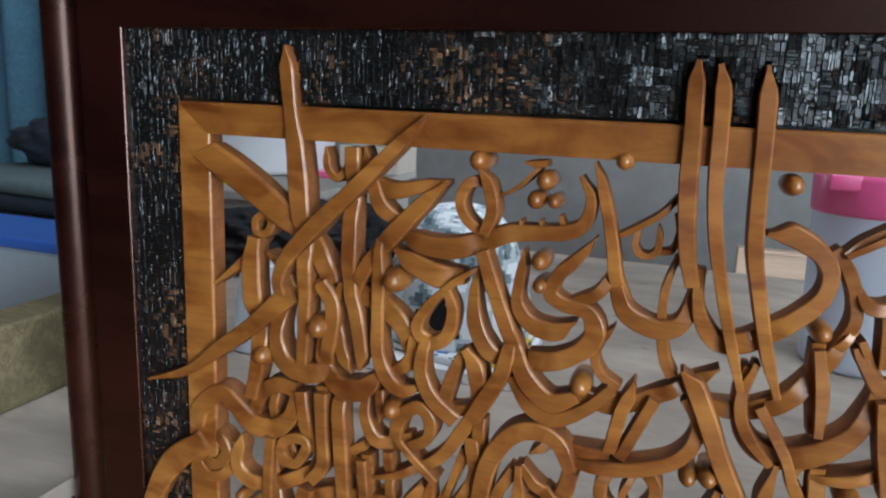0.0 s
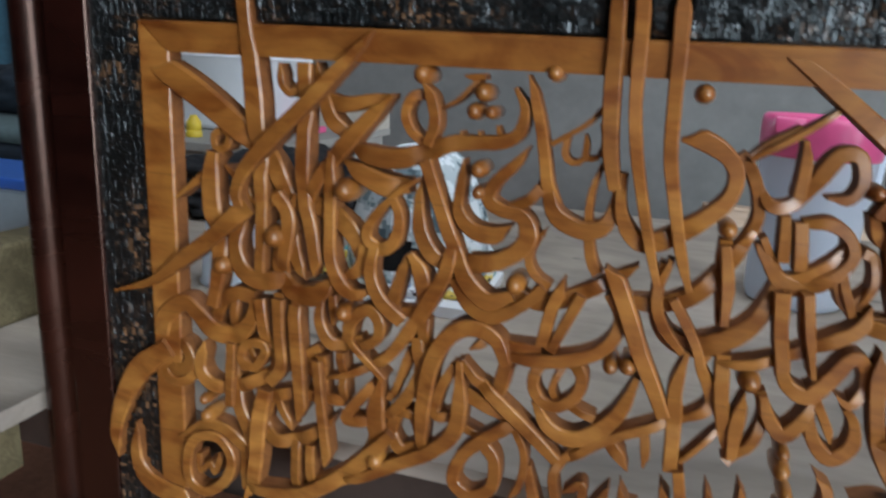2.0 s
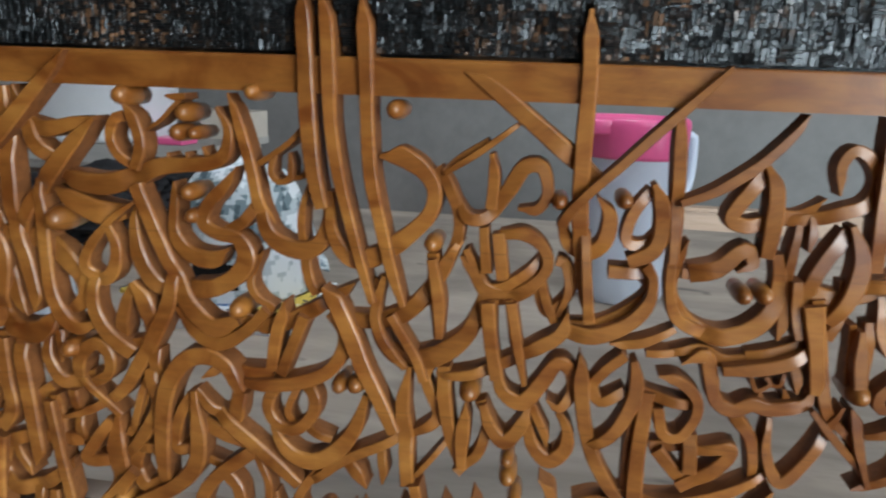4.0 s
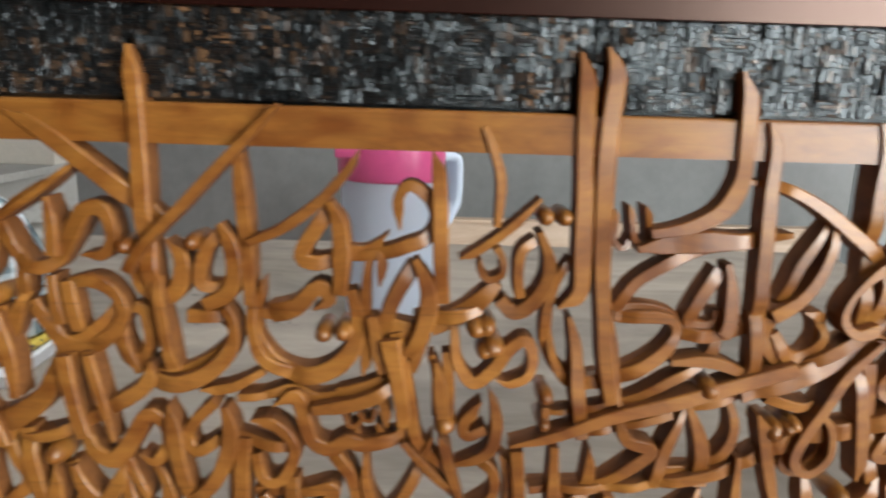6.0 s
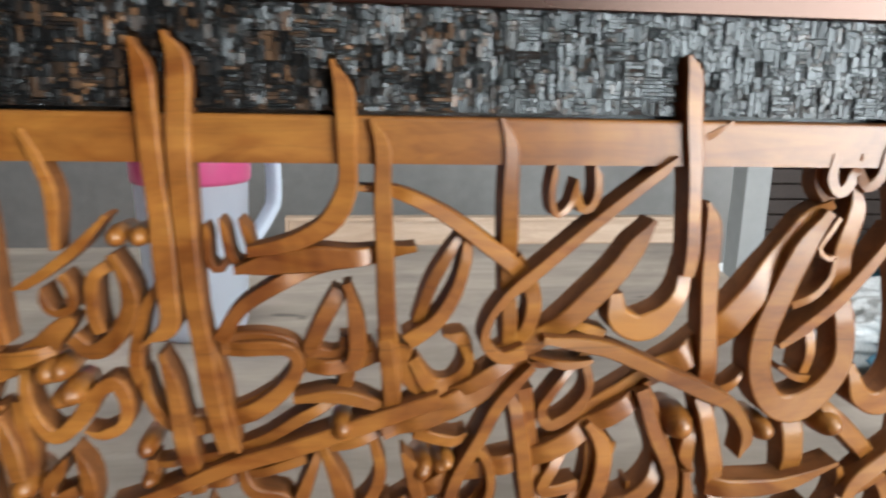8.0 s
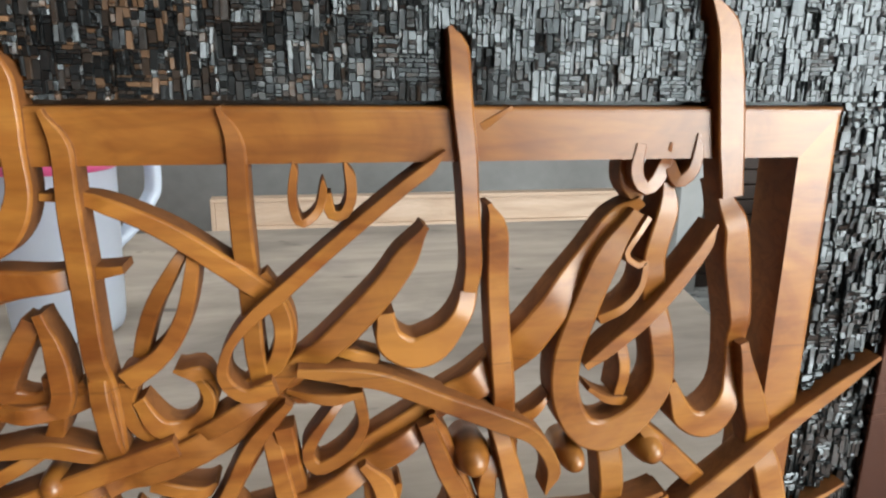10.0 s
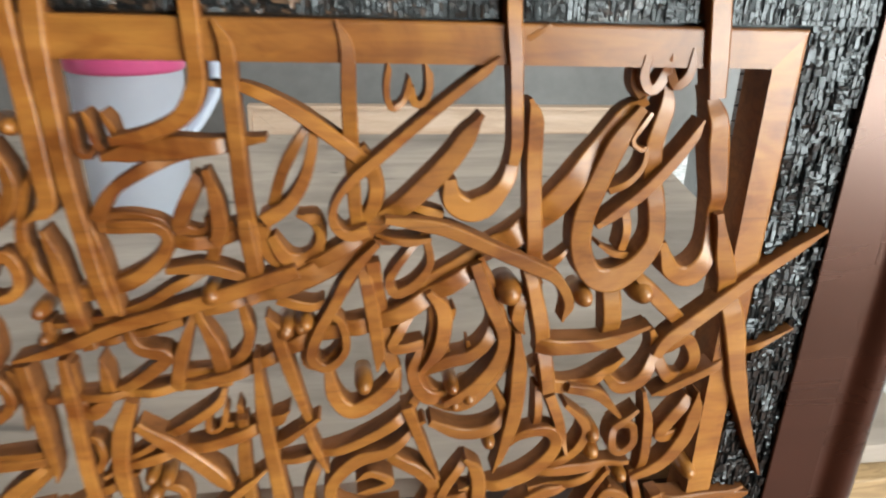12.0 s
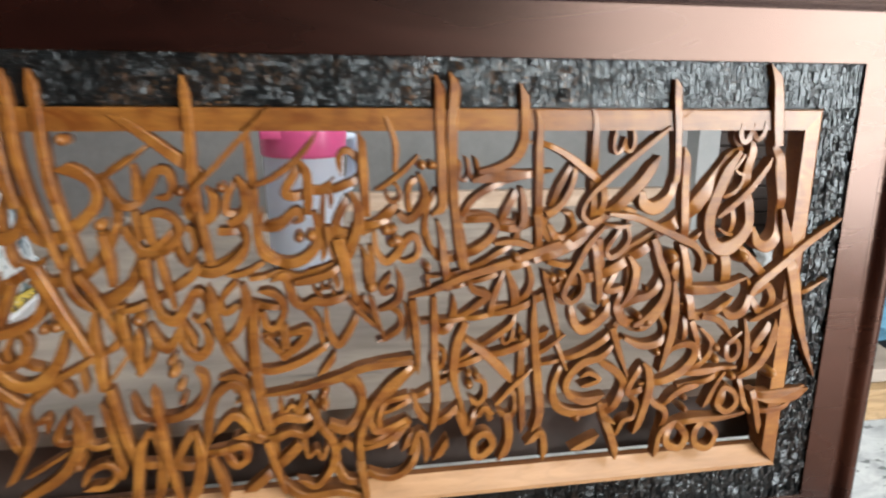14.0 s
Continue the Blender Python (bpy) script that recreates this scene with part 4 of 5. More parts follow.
pen(1, (5.2, 10.4, 11.4, 8.3,), (20, 235), (49, 254), (78, 240), (80, 199))
pen(2, (12.6, 13.6, 12.6, 11.5,), (101, 295), (95, 264), (92, 228), (85, 193))
pen(1, (10.1, 11.1, 12.1, 11.1, 7.1,), (103, 285), (97, 265), (111, 253), (136, 261), (161, 282))
pen(1, (7.1,), (110, 288), (126, 266))
pen(1, (10.1,), (102, 288), (122, 295), (145, 296), (167, 298))
pen(2, (10.9, 10.9, 10,), (126, 368), (129, 328), (133, 275))
pen(1, (8.9, 8.9, 8.1,), (112, 375), (115, 339), (104, 304))
pen(2, (8.1,), (145, 327), (149, 290), (156, 241))
pen(0, (6,), (136, 332), (145, 327), (140, 317), (136, 325))
pen(1, (8.3,), (127, 259), (126, 203))
pen(1, (8.1,), (139, 254), (140, 207))
pen(2, (8.1, 12.1, 13.1, 13.1, 9.1,), (83, 204), (126, 208), (158, 227), (184, 252), (206, 279))
pen(1, (5, 15.1, 15.1, 16.2, 13.1,), (196, 320), (193, 295), (193, 267), (175, 239), (146, 220))
pen(1, (9.1,), (191, 316), (177, 298), (170, 284), (192, 286))
bead(7.8, 194, 255)
pen(1, (9.1, 10.1, 11.1, 9.1,), (210, 297), (205, 279), (214, 267), (227, 274))
pen(1, (8.2,), (209, 296), (221, 297), (227, 281))
pen(1, (10.1, 11.1, 10.1, 7.1,), (222, 358), (226, 333), (218, 313), (201, 291))
pen(0, (6,), (220, 349), (209, 321), (202, 305))
pen(2, (8.1, 12.2, 13, 13, 12.2, 10.6, 8.1,), (230, 273), (230, 307), (235, 343), (248, 366), (264, 373), (280, 367), (288, 349))
pen(2, (10.9, 11.9, 9.1, 6.4,), (288, 349), (283, 330), (271, 332), (256, 347))
pen(1, (7.3,), (263, 355), (276, 367), (283, 364))
pen(2, (9.3, 10.7, 10, 8.6,), (271, 333), (292, 316), (312, 300), (328, 286))
pen(2, (4.6, 11.9, 12.8, 11.9, 10.9, 8.2, 3.6,), (255, 347), (257, 312), (253, 290), (237, 272), (211, 256), (184, 238), (165, 231))
pen(1, (8.2,), (252, 342), (242, 323), (239, 302), (255, 303))
pen(1, (10.6, 10.6, 5.7,), (259, 321), (274, 317), (295, 306))
pen(0, (6.4,), (258, 294), (276, 288))
pen(2, (10,), (295, 306), (274, 289), (260, 272), (256, 253), (269, 244), (284, 254), (285, 276), (275, 289))
pen(1, (5.7,), (295, 305), (305, 287), (305, 265), (299, 248))
bead(6.6, 48, 262)
bead(5.2, 46, 276)
pen(0, (4.2, 8.5, 10, 9.2, 13.9, 12.1, 13), (292, 498), (281, 485), (270, 473), (267, 462), (276, 456), (290, 453), (295, 441), (288, 429), (273, 420), (256, 417))
pen(0, (5.1, 7.1, 10.6, 12.4, 10.2), (250, 487), (247, 468), (247, 452), (256, 441), (270, 438), (284, 443))
bead(6, 259, 481)
bead(5.1, 260, 466)
pen(1, (8.8,), (323, 414), (315, 396), (310, 367))
pen(1, (7.7,), (333, 406), (325, 386), (316, 364))
pen(1, (7, 9.8, 10.5, 9.8, 9.1, 8.4, 4.9,), (290, 355), (308, 356), (328, 360), (347, 369), (357, 382), (358, 396), (349, 409))
bead(5.7, 356, 361)
bead(6.4, 367, 363)
pen(2, (11.2, 12, 12, 11.2, 10.4, 8.8,), (349, 429), (355, 417), (364, 397), (373, 375), (384, 353), (393, 333))
pen(1, (8.8,), (318, 357), (309, 350), (307, 338), (314, 327), (326, 326), (337, 337), (339, 350), (331, 358), (318, 357))
pen(0, (4.9,), (327, 356), (320, 339), (323, 328))
pen(1, (5.7, 10.6, 12.2, 12.2, 10.6, 4.9,), (309, 326), (321, 309), (337, 304), (353, 313), (366, 331), (374, 356))
pen(0, (5.7,), (333, 326), (350, 320))
pen(1, (8.9,), (356, 310), (377, 292))
pen(1, (7.2,), (335, 287), (360, 308), (387, 323), (401, 332))
pen(0, (6.5,), (383, 318), (387, 293))
pen(1, (6.2,), (389, 412), (405, 386), (411, 370))
pen(1, (3.2, 9.6, 10.4, 9.6,), (402, 379), (398, 354), (400, 331), (402, 294))
pen(0, (4.9, 7.3, 8.1, 8.9, 5.7,), (416, 380), (411, 371), (417, 358), (420, 344), (404, 331))
pen(1, (8.9, 9.7, 8.9, 4.1,), (423, 381), (425, 357), (429, 334), (435, 311))
pen(1, (3.5, 7.7, 8.4, 9.8, 9.1, 7.7,), (419, 375), (438, 377), (459, 386), (481, 400), (493, 409), (499, 423))
bead(7.2, 440, 366)
pen(1, (4.9, 9.8, 6.3,), (440, 359), (437, 337), (437, 311))
pen(0, (7.3,), (447, 360), (452, 344), (447, 323), (434, 308))
pen(1, (4.1,), (407, 302), (420, 320), (432, 336))
pen(2, (9.6, 8.8, 8.8,), (449, 426), (452, 401), (457, 377))
pen(2, (6.8, 6.2, 3.1,), (463, 427), (468, 402), (474, 375))
pen(1, (7, 9.1, 11.9, 10.5, 9.1, 8.4, 7.7, 7, 4.9,), (456, 379), (461, 368), (473, 363), (483, 375), (493, 391), (501, 386), (503, 372), (496, 362), (489, 368))
pen(1, (5, 8.5, 10.7, 9.3, 3.6,), (449, 359), (454, 345), (464, 335), (474, 348), (477, 359))
bead(4.7, 466, 322)
bead(6.1, 467, 310)
pen(0, (5.7,), (478, 362), (486, 347), (492, 335))
pen(1, (4.8, 8.8, 11.2, 9.6, 6.4, 4,), (477, 352), (481, 335), (492, 325), (502, 335), (501, 350), (495, 358))
pen(2, (4.2, 10.5, 9.1, 9.1, 8.4, 7,), (507, 399), (508, 380), (511, 358), (517, 336), (527, 317), (536, 305))
pen(2, (4.2, 9.1, 9.8, 9.1, 7.7,), (537, 398), (540, 384), (538, 368), (529, 349), (515, 337))
pen(1, (7,), (532, 400), (521, 389), (515, 378), (520, 369), (534, 377))
pen(1, (7,), (542, 378), (558, 374), (574, 372))
pen(2, (7,), (552, 388), (563, 388), (574, 379), (576, 367), (568, 352), (558, 353), (554, 369))
pen(1, (2.8, 7, 7.7,), (539, 358), (540, 335), (541, 309))
pen(0, (7,), (552, 342), (575, 344))
pen(2, (9.1,), (574, 354), (576, 329))
pen(1, (7.3, 8.9, 9.7, 8.1,), (579, 343), (598, 347), (591, 333), (571, 317))
pen(1, (8.6,), (556, 341), (574, 320))
pen(1, (5, 9.3, 9.3, 8.5, 9.3, 9.3, 9.3, 9.3, 7.8, 3.6,), (565, 397), (577, 404), (582, 390), (586, 377), (596, 372), (606, 377), (615, 375), (626, 377), (636, 380), (639, 389))
pen(0, (1.5, 6.2,), (610, 386), (613, 374))
pen(0, (1.8, 7,), (623, 388), (627, 376))
pen(2, (6.4, 8.5, 8.5, 6.4,), (587, 397), (606, 400), (621, 405), (632, 412))
pen(0, (2.8,), (604, 394), (608, 385), (615, 390), (612, 394))
pen(0, (2.7,), (614, 389), (620, 389), (622, 397))
pen(1, (6.3,), (626, 403), (631, 387))
pen(2, (12.1, 9.3, 9.3, 6.4,), (630, 440), (635, 414), (638, 397), (638, 388))
pen(2, (2.8, 9.1, 7.7,), (656, 428), (659, 409), (661, 394))
bead(7.0, 662, 389)
pen(2, (7.4, 6.2, 3.1,), (661, 382), (666, 360), (675, 333))
pen(2, (3.8, 7.6, 8.2, 6.3, 3.8,), (688, 410), (692, 391), (690, 376), (682, 369), (669, 364))
pen(1, (7,), (684, 402), (673, 390), (675, 382), (686, 386))
pen(2, (3.2, 5.1, 3.8,), (638, 378), (652, 362), (671, 342))
pen(1, (3.8, 6.3, 8.2, 7.6, 7, 1.9,), (617, 370), (618, 347), (628, 329), (641, 346), (649, 364), (655, 381))
pen(1, (8.4, 7.7, 5.6,), (598, 368), (609, 353), (614, 322))
pen(1, (6.3,), (682, 366), (691, 359), (692, 345), (681, 335), (668, 328))
pen(1, (6.8,), (697, 371), (701, 353), (701, 329))
pen(2, (4.4, 12.1, 12.1, 11, 7.7,), (373, 279), (376, 251), (370, 227), (350, 204), (315, 184))
pen(1, (7.7,), (367, 273), (357, 256), (356, 244), (371, 241))
pen(1, (3.7,), (322, 207), (364, 232))
bead(5.0, 371, 216)
pen(2, (6.7,), (375, 194), (381, 210), (398, 216), (406, 205), (395, 192), (374, 192))
pen(1, (6.7,), (382, 264), (382, 238), (400, 237), (407, 256))
pen(2, (7.8, 8.9, 8.9, 7.8,), (407, 297), (415, 254), (424, 209), (423, 171))
pen(1, (7.8,), (400, 283), (407, 236), (413, 198))
pen(2, (6, 9.6, 9.6, 8.4,), (440, 249), (429, 228), (425, 196), (420, 171))
pen(2, (5.5, 10, 11.1, 10,), (442, 249), (449, 226), (448, 194), (442, 169))
pen(1, (8.4,), (429, 211), (448, 209))
pen(2, (8.9,), (480, 245), (469, 225), (464, 210), (484, 206))
pen(2, (5.2, 11.8, 11.8, 9.2,), (483, 247), (487, 216), (482, 184), (471, 165))
pen(1, (4.8, 7.2, 9.6, 9.6, 8.4, 7.2, 4.8,), (427, 289), (432, 268), (449, 260), (476, 264), (494, 283), (495, 301), (488, 312))
pen(2, (6.1, 8.5, 8.5, 7.3,), (447, 295), (450, 263), (453, 231), (464, 167))
bead(4.4, 468, 309)
bead(4.8, 472, 294)
bead(4.4, 473, 278)
pen(2, (5.5, 8.9, 10, 10, 6.6,), (533, 287), (522, 294), (506, 283), (497, 259), (495, 225))
pen(1, (6.6,), (524, 288), (531, 278), (525, 271))
pen(1, (9.2,), (505, 238), (514, 254), (526, 257), (543, 234))
pen(1, (8.4,), (511, 219), (528, 224), (532, 210), (521, 202), (511, 216))
pen(1, (8.5,), (486, 215), (512, 220))
pen(2, (5.2, 9.2, 7.8,), (497, 216), (506, 188), (512, 161))
pen(1, (7.1,), (341, 297), (327, 275), (330, 252), (325, 235), (307, 200))
pen(0, (6.7,), (336, 260), (347, 270), (348, 253))
pen(1, (5.6, 8.9, 7.8,), (308, 275), (315, 251), (322, 229))
pen(2, (8.4, 9.6, 4.8,), (532, 287), (537, 267), (545, 239))
pen(1, (6.6, 10, 10, 8.9, 8.9, 7.8, 4.4,), (530, 258), (540, 233), (557, 228), (576, 235), (592, 231), (604, 244), (597, 271))
pen(0, (4.4,), (567, 274), (570, 253), (579, 265), (587, 254), (594, 274))
pen(2, (7.2, 7.2, 3,), (553, 228), (561, 195), (569, 166))
pen(0, (4.4,), (590, 225), (594, 204), (603, 211), (609, 200), (616, 220))
pen(1, (6, 8.4, 8.4, 8.4, 7.2,), (583, 181), (601, 170), (617, 188), (621, 216), (601, 248))
pen(1, (10.8,), (529, 168), (561, 195), (587, 221))
pen(1, (5.2, 9.2, 10.5, 9.2, 7.8,), (627, 294), (645, 279), (651, 253), (634, 231), (615, 238))
pen(2, (11, 13.4, 12.2, 9.7, 8.5,), (707, 301), (681, 276), (657, 251), (647, 214), (656, 144))
pen(2, (3.3, 6.5, 9.2, 9.2, 6.5,), (546, 279), (588, 283), (628, 293), (657, 303), (707, 306))
bead(4.8, 611, 275)
bead(4.4, 612, 261)
pen(1, (7.2,), (677, 269), (662, 252), (666, 228), (700, 239))
pen(1, (5.2, 9.2, 3.9,), (650, 207), (686, 220), (703, 236))
pen(1, (8.4,), (655, 180), (680, 172), (700, 181), (711, 206), (705, 220), (695, 202))
pen(1, (9.2,), (620, 196), (632, 175), (649, 171))
pen(1, (7.2,), (624, 209), (633, 218), (643, 207))
pen(1, (8.4,), (566, 175), (589, 159), (625, 160), (649, 152))
pen(1, (5.5, 8.2, 8.2, 4.5,), (535, 308), (563, 305), (595, 315), (625, 336))
pen(1, (7.1,), (609, 296), (627, 321))
pen(2, (3, 5, 6, 6, 4,), (553, 279), (591, 281), (633, 294), (666, 306), (705, 312))
pen(2, (9.1, 10, 10.9, 10.9, 5.5,), (547, 378), (545, 333), (547, 291), (553, 253), (558, 237))
pen(1, (6.6, 8.8, 8.8, 9.9, 7.7,), (641, 293), (651, 275), (649, 252), (636, 234), (616, 240))
bead(5.0, 613, 279)
bead(5.6, 612, 263)
pen(2, (6.4, 9.1, 9.1, 8.2, 7.3,), (705, 302), (678, 279), (659, 251), (649, 223), (649, 192))
pen(1, (6.6,), (701, 267), (676, 260), (669, 239), (676, 226), (699, 238))
pen(1, (6,), (653, 215), (683, 225), (701, 232))
pen(1, (8.9,), (520, 237), (544, 232), (568, 251), (591, 249), (606, 256))
pen(1, (7,), (509, 297), (527, 301), (537, 286), (529, 258))
pen(0, (6,), (575, 273), (585, 284), (591, 271), (582, 256))
pen(0, (6,), (607, 271), (603, 249), (595, 231))
pen(0, (6.6,), (617, 230), (625, 195))
pen(0, (6.6,), (560, 223), (562, 200))
pen(2, (2.4, 6.4, 8, 8.8, 9.6, 8.8,), (700, 377), (725, 383), (758, 396), (794, 406), (827, 417), (861, 428))
pen(1, (5, 6, 8, 11, 12, 12, 10,), (713, 348), (775, 351), (826, 362), (868, 383), (911, 393), (951, 416), (965, 425))
pen(1, (4.5, 8.1, 8.1,), (801, 402), (791, 374), (786, 350))
pen(1, (4.5, 9.9, 9.9,), (802, 404), (812, 378), (814, 352))
pen(0, (9.9,), (787, 358), (815, 359))
pen(0, (4.6, 6.4, 7.3, 5.5,), (827, 406), (831, 388), (826, 373), (813, 363))
pen(1, (4.1, 7.3, 8.9, 8.1, 5.7, 2.4,), (761, 396), (768, 381), (783, 375), (772, 364), (754, 352), (738, 345))
pen(2, (5.4, 8.1, 8.1, 8.1, 7.2,), (726, 377), (727, 343), (728, 303), (730, 261), (725, 222))
pen(2, (8.2, 8.2, 3.6,), (704, 374), (708, 334), (711, 291))
pen(2, (4, 9, 10, 10, 9,), (834, 373), (836, 328), (842, 275), (846, 236), (840, 213))
pen(2, (6.7, 8.9, 7.8, 6.7,), (823, 330), (822, 287), (825, 249), (827, 214))
pen(2, (8.1, 8.1, 4.5,), (844, 401), (852, 367), (865, 319))
pen(1, (4.5, 7.2, 9.9, 9, 5.4,), (728, 372), (728, 348), (735, 338), (746, 348), (748, 377))
pen(2, (7.8, 11.1, 10, 4.4,), (760, 347), (751, 322), (748, 292), (753, 262))
pen(2, (3, 7.1, 8.1, 9.1, 5.1,), (737, 291), (768, 303), (807, 312), (842, 325), (853, 333))
pen(2, (6, 10, 11, 4,), (760, 328), (782, 310), (804, 287), (812, 275))
pen(1, (3.6, 6.3, 6.3, 2.7,), (751, 301), (782, 321), (808, 339), (814, 351))
pen(0, (3.7,), (802, 337), (802, 320), (810, 322), (814, 337))
pen(0, (4.5,), (812, 322), (820, 324), (822, 339))
pen(1, (5.5,), (730, 292), (725, 302), (728, 315), (736, 317), (738, 304), (730, 292))
bead(4.5, 764, 288)
bead(5.0, 773, 285)
bead(5.5, 765, 275)
pen(1, (6,), (771, 282), (782, 276), (783, 260), (774, 252), (767, 261))
pen(1, (4.5, 6.4, 5.5,), (754, 266), (760, 242), (768, 219))
pen(2, (4.5, 6.4, 2.3,), (795, 250), (815, 271), (835, 289))
pen(1, (6.6,), (798, 245), (811, 229), (819, 249), (813, 268))
pen(1, (7,), (767, 219), (773, 240), (783, 246), (791, 231))
pen(1, (3.6, 6.4, 7.3, 4.5,), (674, 248), (705, 263), (732, 277), (759, 292))
pen(1, (5, 8, 9, 8, 3,), (705, 269), (712, 246), (728, 233), (747, 243), (757, 256))
pen(2, (6.3, 2.7,), (842, 306), (870, 327))
pen(2, (6.3, 5.4, 2.2,), (860, 322), (867, 303), (874, 285))
pen(1, (8.1,), (864, 366), (868, 384), (881, 392), (886, 376), (875, 363), (864, 366))
pen(1, (6.3, 9, 9,), (868, 376), (886, 413), (906, 445))
bead(5.0, 853, 391)
bead(5.0, 864, 393)
pen(1, (9, 9, 9, 5.4,), (904, 431), (909, 398), (915, 364), (923, 342))
pen(1, (4.5, 9.9, 11.7, 10.8, 3.6,), (875, 367), (880, 341), (892, 330), (913, 344), (920, 360))
bead(6.1, 898, 348)
pen(1, (4, 7.1, 8.1, 6.1,), (845, 293), (887, 302), (923, 323), (936, 346))
pen(1, (4, 9.1, 11.1, 7.1,), (934, 376), (929, 354), (938, 337), (955, 335))
pen(1, (5, 9, 9, 9, 9, 4,), (936, 353), (950, 362), (963, 365), (974, 374), (980, 389), (971, 407))
pen(2, (8.1, 9.1, 9.1, 10.1, 10.1, 5,), (965, 430), (974, 406), (985, 381), (982, 361), (967, 342), (949, 332))
pen(0, (2, 7.1,), (950, 372), (952, 360))
pen(0, (1.8, 6.3,), (963, 376), (966, 362))
pen(2, (4, 10.1, 10.1, 4,), (937, 412), (947, 397), (945, 373), (934, 357))
pen(1, (7,), (936, 409), (924, 391), (916, 374), (935, 375))
bead(5.0, 954, 343)
bead(5.6, 965, 335)
bead(4.5, 956, 330)
bead(5.0, 980, 299)
pen(2, (4.4, 11.1, 11.1, 4.4,), (994, 382), (997, 351), (995, 315), (985, 275))
pen(2, (9.1, 10.9, 10,), (999, 424), (1010, 381), (1018, 337))
pen(1, (4, 7, 9, 9, 5,), (981, 342), (990, 320), (979, 309), (960, 308), (940, 318))
pen(2, (8, 7, 2.5,), (925, 331), (935, 302), (947, 272))
pen(2, (3, 7.1, 9.1, 9.1, 10.1, 9.1, 4,), (989, 287), (1003, 304), (1022, 305), (1026, 291), (1011, 273), (987, 263), (961, 261))
pen(2, (3, 10, 11, 9,), (964, 288), (973, 275), (974, 248), (961, 200))
pen(1, (7.8,), (966, 285), (953, 265), (950, 251), (971, 256))
pen(1, (6,), (949, 250), (961, 239), (959, 221), (946, 217), (939, 199))
pen(2, (3, 8, 10, 9, 8, 10, 7,), (937, 319), (914, 298), (892, 291), (876, 273), (878, 256), (897, 246), (922, 250))
pen(1, (4.4, 7.7, 9.9, 9.9, 9.9, 6.6,), (924, 304), (915, 292), (934, 278), (944, 262), (936, 240), (921, 223))
pen(0, (5.5,), (893, 261), (915, 269), (902, 278), (893, 272))
pen(1, (5.5, 7.7, 11, 11, 6.6,), (872, 298), (861, 268), (865, 243), (888, 232), (927, 237))
bead(5.0, 889, 226)
pen(1, (6.6,), (916, 242), (924, 223), (938, 216))
pen(1, (7.8,), (976, 256), (982, 237), (998, 224), (996, 200))
pen(1, (4.4, 7.7, 8.8, 5.5,), (994, 230), (1007, 244), (1023, 252), (1039, 254))
pen(2, (12.1, 11.1, 9.1, 2.5,), (1007, 371), (1030, 370), (1053, 372), (1081, 383))
pen(1, (6.3, 9.9, 9.9, 8.1, 2.7,), (1007, 356), (1019, 340), (1038, 338), (1056, 348), (1067, 360))
pen(1, (5, 10.1, 11.1, 9.1, 4,), (1054, 349), (1067, 337), (1081, 342), (1090, 362), (1083, 380))
pen(1, (8.9,), (1092, 358), (1101, 342), (1113, 341), (1117, 357), (1109, 371), (1099, 365), (1092, 358))
pen(2, (7, 8, 2.5,), (1031, 339), (1053, 332), (1072, 311))
pen(2, (7.8, 7.8, 2.2,), (1019, 334), (1029, 308), (1035, 285))
pen(1, (6.1,), (1012, 340), (1013, 308))
pen(1, (3, 7.1, 8.1, 8.1, 5,), (1031, 325), (1047, 307), (1043, 289), (1030, 277), (1010, 266))
bead(6.1, 1052, 300)
bead(6.1, 1053, 286)
pen(2, (5.5, 2.8,), (1067, 305), (1083, 318))
pen(1, (6.1,), (1068, 288), (1069, 302), (1080, 305), (1083, 291), (1075, 283), (1068, 288))
pen(2, (3, 8.1, 7.1,), (1084, 334), (1091, 304), (1092, 261))
pen(2, (5.6, 11.2, 11.2, 10.1, 5.6,), (1125, 331), (1123, 308), (1118, 291), (1106, 273), (1085, 261))
pen(1, (8.9,), (1120, 325), (1108, 309), (1102, 295), (1121, 294))
pen(2, (7.1, 6.1, 6.1, 1.5,), (1091, 328), (1128, 347), (1151, 359), (1182, 377))
pen(2, (8.5, 10.9, 2.4,), (1105, 237), (1138, 237), (1175, 244))
pen(2, (8.5,), (1107, 243), (1114, 216), (1122, 189))
pen(1, (6.6, 6.6, 2.2,), (1119, 214), (1152, 219), (1175, 242))
pen(1, (5.5, 7.8, 5.5,), (1086, 266), (1097, 229), (1109, 213))
pen(1, (5.5, 8.8, 3.3,), (1010, 269), (1041, 271), (1082, 274))
pen(1, (6.6,), (1012, 252), (1037, 257), (1067, 269))
pen(2, (6.7, 3.9,), (1045, 226), (1057, 254), (1067, 270))
pen(1, (5.6,), (1067, 218), (1073, 255))
pen(1, (7.3,), (1063, 229), (1068, 248), (1082, 243), (1087, 228), (1075, 218), (1063, 229))
bead(5.5, 1077, 263)
bead(6.7, 1128, 263)
bead(4.4, 1019, 241)
bead(4.5, 1021, 226)
pen(1, (7.8, 7.8, 6.6, 4.4,), (1006, 202), (1032, 210), (1068, 210), (1101, 214))
pen(1, (9.2,), (1014, 205), (1027, 191), (1020, 176), (1005, 181), (1003, 195), (1014, 205))
pen(1, (8.5,), (1049, 205), (1065, 190), (1057, 173), (1041, 178), (1038, 196), (1049, 205))
pen(1, (7.3,), (990, 167), (995, 199), (1016, 208))
pen(1, (7.7,), (703, 196), (710, 221), (718, 217), (721, 187))
pen(1, (7.8,), (729, 187), (745, 213))
